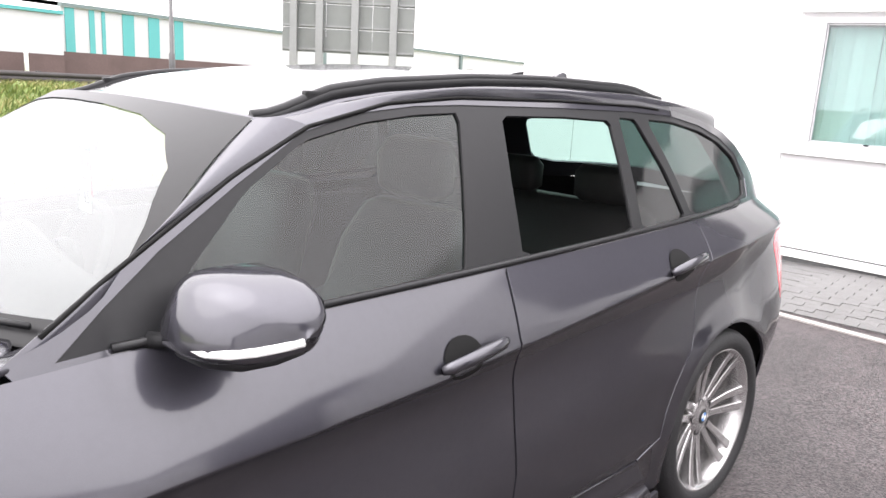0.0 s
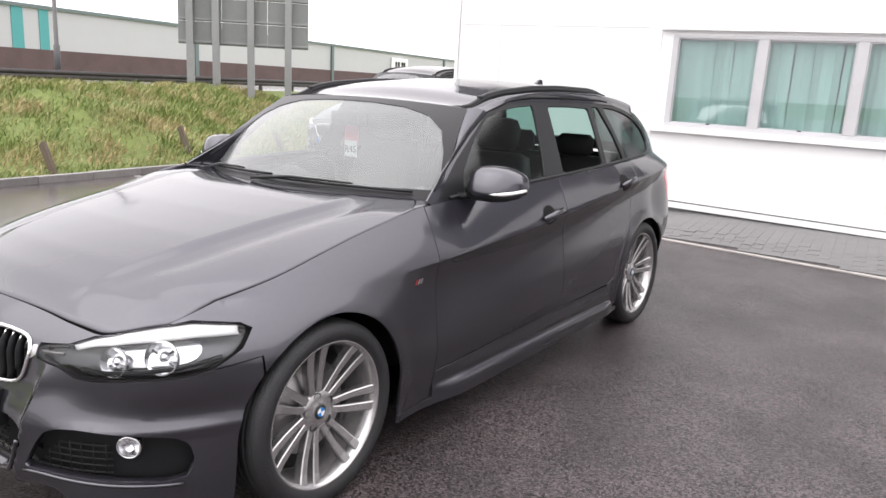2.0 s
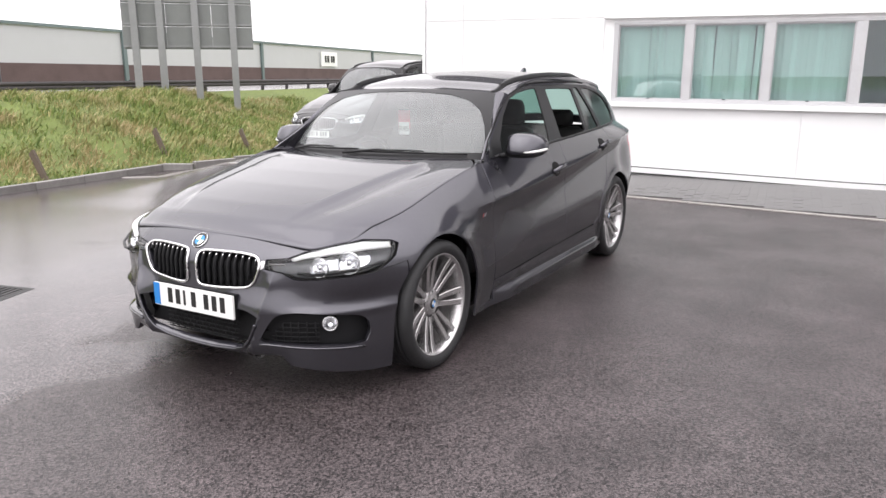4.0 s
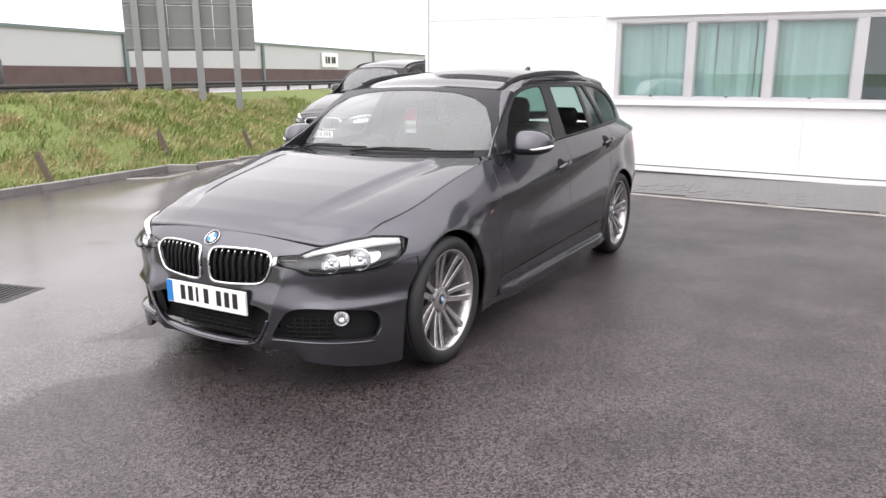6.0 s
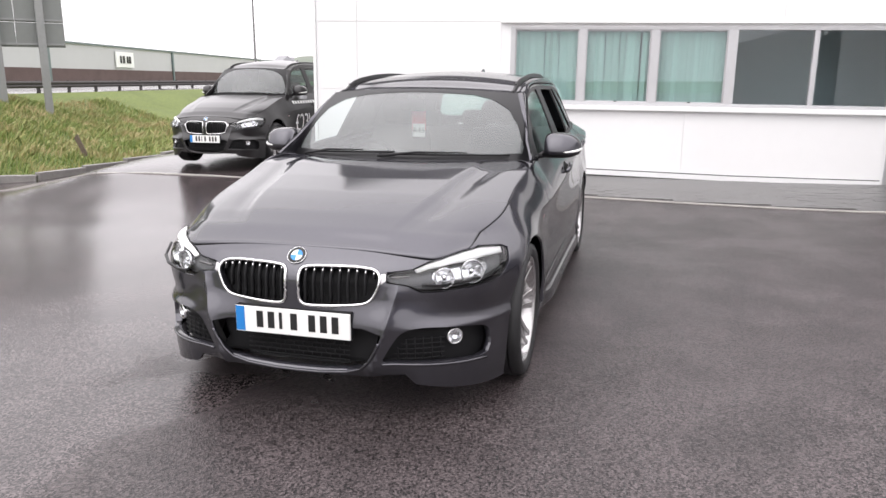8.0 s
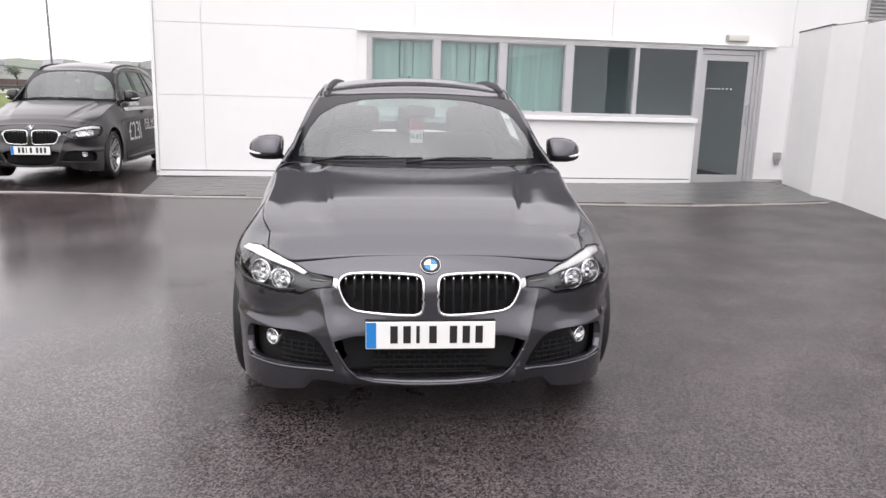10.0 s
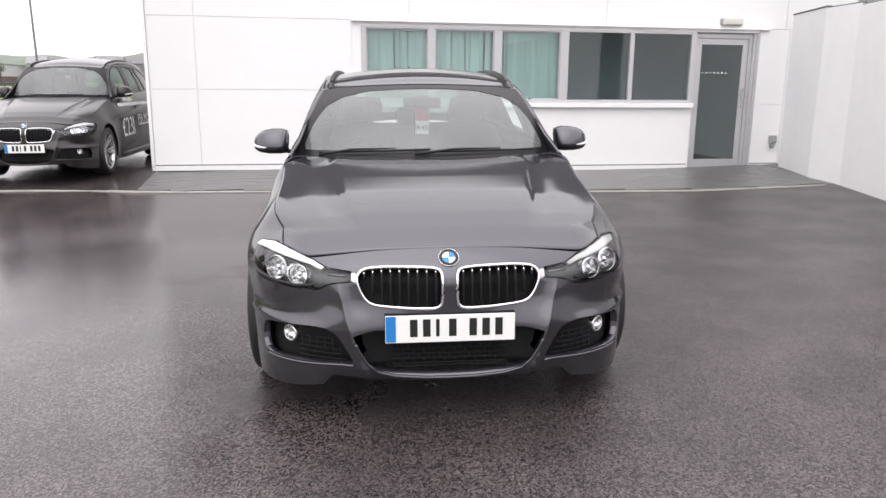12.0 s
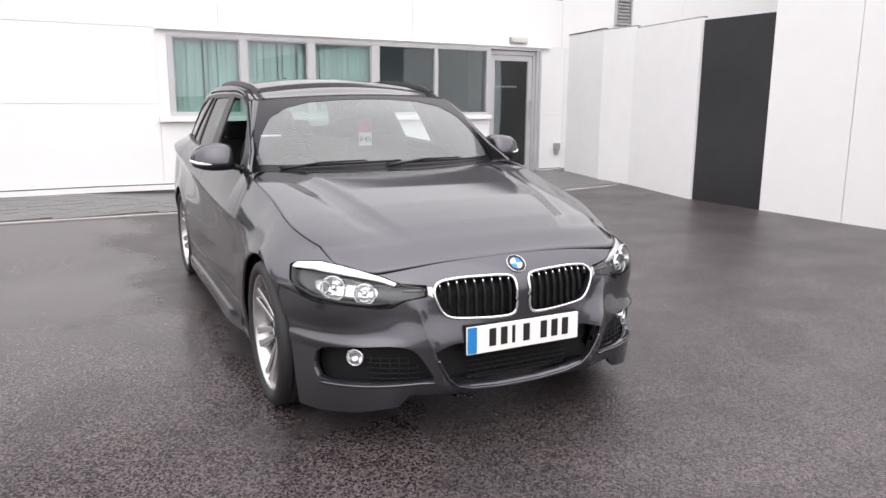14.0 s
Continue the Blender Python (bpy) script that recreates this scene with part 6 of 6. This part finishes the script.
    swh = part("steering_wheel", mesh_of("steering_wheel", *sweep(ring, 0.016, 8, True, up=(0, 1, 0)), INTERIOR), root, "black steering wheel")
    part("wheel_boss", placed(mesh_of("wheel_boss", *revolve([(0, 0.03), (0.06, 0.025), (0.075, 0.0), (0.07, -0.03)], 24), INTERIOR), Matrix.Translation((-0.37, 1.10, 0.865)) @ pose(0, 0, 0, 0, 0, 90)), swh)
    p = SC(np.array([0.0]), np.array([0.83]))[0]
    mount = part("interior_mirror", boxes([(-0.115, 0.115, p[1] + 0.05, p[1] + 0.075, p[2] - 0.085, p[2] - 0.022)], 0.012), root, "black interior mirror", BLACK_TRIM)
    part("mirror_mount", boxes([(-0.05, 0.05, p[1] + 0.03, p[1] + 0.07, p[2] - 0.075, p[2] - 0.012)], 0.012), mount, "", BLACK_TRIM)


def densify_open(P, step):
    P = [np.array(p, float) for p in P]
    t = np.arange(len(P))
    tt = np.linspace(0, len(P) - 1, (len(P) - 1) * 5 + 1)
    A = np.array(P)
    return np.stack([np.interp(tt, t, A[:, k]) for k in range(3)], -1)


def seat_like_dash(wp):
    """Dashboard: a padded roll from side to side, with an instrument hood."""
    def f(u, v):
        x = 0.70 * u
        t = math.pi * v
        y = 0.80 + 0.30 * v + 0.14 * u * u * (1 - v)
        z = 0.865 + 0.095 * np.sin(t * 0.9 + 0.35) - 0.02 * u * u + 0.055 * np.exp(-((x + 0.37) / 0.16) ** 2) * np.exp(-((v - 0.62) / 0.22) ** 2) - 0.25 * sstep(0.85, 1.0, v)
        return wp(np.stack((x, y, z), -1))
    return grid_mesh("dashboard", f, np.linspace(-1, 1, 41), np.linspace(0, 1, 24), INTERIOR)


# ---- the car in the yard ----
estate = thing("estate_car", "wet mineral-grey metallic estate car on tarmac", "car", pose(0, 0, 0, 0, 0, -5.5))
build_car(estate, lowered=(("rear_window", 1), ("front_window", -1)))

tag = thing("hanging_tag", "red mirror hanger with a white numbered card", "tag", pose(0, 0, 0, 0, 0, -5.5) @ Matrix.Translation((0.0, 1.035, 1.20)))
part("hanger", boxes([(-0.045, 0.045, -0.001, 0.001, -0.085, 0.06)], 0), tag, "red card hanger", RED_TAG)
part("card", boxes([(-0.040, 0.040, -0.004, -0.002, -0.125, -0.045)], 0), tag, "white card", PAPER)
part("lettering", placed(text_mesh("R45", 0.048, INK), Matrix.Translation((0, -0.005, -0.088)) @ pose(0, 0, 0, 90, 0, 0)), tag)


# ---- second car by the bank: a taller people carrier ----
def carrier(P):
    P = np.array(P, float).reshape(-1, 3).copy()
    z = P[:, 2].copy()
    P[:, 2] = np.where(z > 0.55, 0.55 + (z - 0.55) * 1.205, z)
    P[:, 1] = P[:, 1] - 0.34 * np.clip(z - 0.80, 0, 1) * sstep(-0.6, 0.7, P[:, 1]) * sstep(3.9, 2.2, P[:, 1]) * 0.7
    return P


people_carrier = thing("people_carrier", "black people carrier with white price lettering, parked by the bank", "car", pose(-3.735, 6.44, float(ground_z(-3.7, 6.9)) + 0.005, 0, 0, -3.4) @ Matrix.Diagonal((0.83, 0.86, 0.86, 1)))
build_car(people_carrier, carrier, DARK_PAINT)
for body_text, size, y, z in (("£231", 0.40, 0.72, 0.60), ("PER MONTH", 0.19, 1.60, 0.70)):
    along = y
    for letter in body_text:
        if letter == " ":
            along += 0.30 * size
            continue
        me = text_mesh(letter, size, WHITE_DECAL, 0.0005)
        left, right = min(v.co.x for v in me.vertices), max(v.co.x for v in me.vertices)
        for v in me.vertices:
            yy, zz = along + v.co.x - left, z + v.co.y
            q = carrier(skirt(np.array([sp(yy, 0)[0]]), np.array([(zz - 0.55) / 1.205 + 0.55 if zz > 0.55 else zz])))[0]
            v.co = (q[0] + 0.020 + v.co.z, yy, zz)
        part("price_letter", me, people_carrier, "white price lettering on the doors")
        along += right - left + 0.07 * size
for y0, y1, z, hgt in ((0.70, 2.30, 0.93, 0.05), (1.60, 2.40, 0.60, 0.035)):
    n = 16
    for k in range(n):
        a, b = y0 + (y1 - y0) * k / n, y0 + (y1 - y0) * (k + 0.72) / n
        zq = [((zz - 0.55) / 1.205 + 0.55 if zz > 0.55 else zz) for zz in (z, z + hgt)]
        V = [carrier(skirt(np.array([sp(yy, 0)[0]]), np.array([zz])))[0] + np.array([0.018, 0, 0]) for yy, zz in ((a, zq[0]), (b, zq[0]), (b, zq[1]), (a, zq[1]))]
        part("lettering_bar", mesh_of("lettering_bar", V, [(0, 1, 2, 3)], WHITE_DECAL, smooth=False), people_carrier)

# ---- gully grate in the yard ----
grate = thing("gully_grate", "black cast-iron gully grate set in the tarmac", "drain", pose(-2.45, -0.16, float(ground_z(-2.45, 0)) + 0.004, 0, 2, 12))
part("grate_frame", boxes([(-0.23, 0.23, -0.19, -0.155, -0.03, 0.006), (-0.23, 0.23, 0.155, 0.19, -0.03, 0.006), (-0.23, -0.195, -0.155, 0.155, -0.03, 0.006), (0.195, 0.23, -0.155, 0.155, -0.03, 0.006)], 0.003), grate, "", IRON)
part("grate_pit", boxes([(-0.195, 0.195, -0.155, 0.155, -0.03, -0.012)]), grate, "", SEAL)
for k in range(9):
    x = -0.176 + 0.044 * k
    part("grate_bar", boxes([(x - 0.012, x + 0.012, -0.155, 0.155, -0.012, 0.005)], 0.003), grate, "", IRON)


# ---- grass on the bank ----
def grass():
    r = np.random.default_rng(4)
    n = 150000
    y = r.uniform(-2, 24, n)
    depth = r.uniform(0.02, 1, n) ** 0.95 * 10.5
    x = kerb_x(y) - 0.16 - depth
    clump = 0.5 + 0.5 * np.sin(x * 2.3 + np.sin(y * 1.9) * 2) * np.sin(y * 2.7 + np.sin(x * 1.3) * 2)
    keep = (r.uniform(0, 1, n) < 0.35 + 0.65 * clump) & (x > -19)
    x, y, clump = x[keep], y[keep], clump[keep]
    z = ground_z(x, y)
    n = len(x)
    h = (0.07 + 0.26 * r.uniform(0, 1, n) ** 1.5) * (0.55 + 0.75 * clump)
    ang = r.uniform(0, 2 * math.pi, n)
    lean = r.uniform(0.15, 0.95, n) * h
    la = r.normal(0.4, 1.1, n)
    w = 0.006 + 0.010 * r.uniform(0, 1, n)
    cx, sx = np.cos(ang) * w, np.sin(ang) * w
    V = np.empty((n, 5, 3))
    for i, (sgn, t) in enumerate(((-1, 0), (1, 0), (0.8, 0.55), (-0.8, 0.55), (0, 1))):
        V[:, i, 0] = x + sgn * cx + np.cos(la) * lean * t * t
        V[:, i, 1] = y + sgn * sx + np.sin(la) * lean * t * t
        V[:, i, 2] = z - 0.02 + h * (t - 0.25 * t * t)
    me = bpy.data.meshes.new("grass")
    o = np.arange(n)[:, None] * 5
    F = [tuple(q) for q in (o + np.array([0, 1, 2, 3])).tolist()] + [tuple(q) for q in (o + np.array([3, 2, 4])).tolist()]
    me.from_pydata(V.reshape(-1, 3).tolist(), [], F)
    me.materials.append(GRASS)
    tagged(new("grass", me), "rough green and straw-coloured grass on the bank", "grass", kind="stuff")


grass()

# ---- kerb stones ----
kerb = thing("kerb", "worn concrete kerb between yard and grass", "kerb", kind="structure")
way = [(-8.3, -9.0), (-8.25, 7.35), (-7.65, 7.55), (-6.75, 10.0), (-6.45, 14.0), (-6.45, 24.0)]
kerb_me = {}
for (xa, ya), (xb, yb) in zip(way, way[1:]):
    L_ = math.hypot(xb - xa, yb - ya)
    n = max(1, round(L_ / 0.915))
    key = round(L_ / n, 3)
    if key not in kerb_me:
        bm = boxes([(0.003, key - 0.003, -0.065, 0.065, -0.15, 0.105)], 0.012)
        kerb_me[key] = bpy.data.meshes.new("kerb_stone")
        bm.to_mesh(kerb_me[key])
        bm.free()
        kerb_me[key].materials.append(CONCRETE)
    for k in range(n):
        x, y = xa + (xb - xa) * k / n, ya + (yb - ya) * k / n
        s = part("kerb_stone", kerb_me[key], kerb)
        xm, ym = xa + (xb - xa) * (k + 0.5) / n, ya + (yb - ya) * (k + 0.5) / n
        s.matrix_basis = pose(x, y, float(ground_z(xm + 0.12, ym)) + random.uniform(-0.004, 0.004), 0, 0, math.degrees(math.atan2(yb - ya, xb - xa)))

# ---- block paving along the wall, with a pale edging ----
paving = thing("pavement", "wet grey block paving with a pale edging strip", "paving", kind="structure")


def edge_y(x):
    return 5.74 - 0.105 * x


def paved_z(x, y):
    """Height of the ground under a point of the paving's plan."""
    return ground_z((0.936 * np.asarray(x, float) + 0.09) / 0.979, 0.914 * np.asarray(y, float) / 0.979)


edge_me = None
for k in range(-6, 13):
    xa, xb = -3.0 + 0.915 * k, -3.0 + 0.915 * (k + 1)
    if xb > 6.3:
        break
    if edge_me is None:
        bm = boxes([(0.003, 0.917, -0.034, 0.034, -0.05, 0.007)], 0.003)
        edge_me = bpy.data.meshes.new("edging_stone")
        bm.to_mesh(edge_me)
        bm.free()
        edge_me.materials.append(EDGING)
    s = part("edging_stone", edge_me, paving)
    za, zb = float(paved_z(xa, edge_y(xa))), float(paved_z(xb, edge_y(xb)))
    s.matrix_basis = pose(xa, edge_y(xa), za + 0.003, 0, -math.degrees(math.atan2(zb - za, 0.856)), math.degrees(math.atan(-0.105)))
bm = boxes([(0.001, 0.199, 0.001, 0.099, -0.04, 0.008)], 0.0015)
paver_me = bpy.data.meshes.new("paver")
bm.to_mesh(paver_me)
bm.free()
paver_me.materials.append(PAVER)
JV, JF, single = [], [], 0
pv = np.array([v.co for v in paver_me.vertices])
pf = [tuple(p.vertices) for p in paver_me.polygons]
rows = int((WY - 4.9) / 0.1)
for r_ in range(rows):
    y = WY - 0.02 - 0.1 * (r_ + 1)
    for c_ in range(-14, 34):
        x = 0.2 * c_ + (0.1 if r_ % 2 else 0)
        if y < edge_y(x) + 0.06 or y < edge_y(x + 0.2) + 0.06 or x < -2.84 or x > 6.55:
            continue
        dz = random.uniform(-0.0015, 0.0015)
        if 0.6 < x < 3.8 and single < 300:
            s = part("paver", paver_me, paving)
            s.matrix_basis = pose(x, y, dz + float(paved_z(x + 0.1, y)), 3.1, 0, 0)
            single += 1
        else:
            o = len(JV)
            half = x < -2.74
            q = pv * np.array((0.5 if half else 1, 1, 1)) + np.array((x + 0.1 * half, y, dz))
            q[:, 2] += paved_z(q[:, 0], q[:, 1])
            JV.extend(q.tolist())
            JF.extend(tuple(i + o for i in f) for f in pf)
rest = part("paver_field", mesh_of("paver_field", JV, JF, PAVER, smooth=False), paving)
rest["kind"] = "stuff"

# the yard and the building were drawn on slightly larger plans than the cars: bring them to one scale
YARD = Matrix.Translation((-0.13, 0, 0)) @ Matrix.Diagonal((0.979, 0.979, 1, 1))
SITE = Matrix.Translation((-0.04, 0, 0.146)) @ pose(0, 0, 0, 0, 0.7, 0) @ Matrix.Diagonal((0.936, 0.914, 0.93, 1))
PAVED = Matrix.Translation((-0.04, 0, 0)) @ Matrix.Diagonal((0.936, 0.914, 1, 1))
on_site = {"wall_north", "window_1", "door_1", "bulkhead_light", "meter_box", "wall_vent", "vertical_blind", "fence"}
for ob in list(scene.objects):
    if ob.parent is None and ob.type not in ("CAMERA", "LIGHT") and ob not in (estate, people_carrier, tag):
        kind_name = ob.name.split(".")[0]
        ob.matrix_basis = (SITE if kind_name in on_site else PAVED if ob == paving else YARD) @ ob.matrix_basis
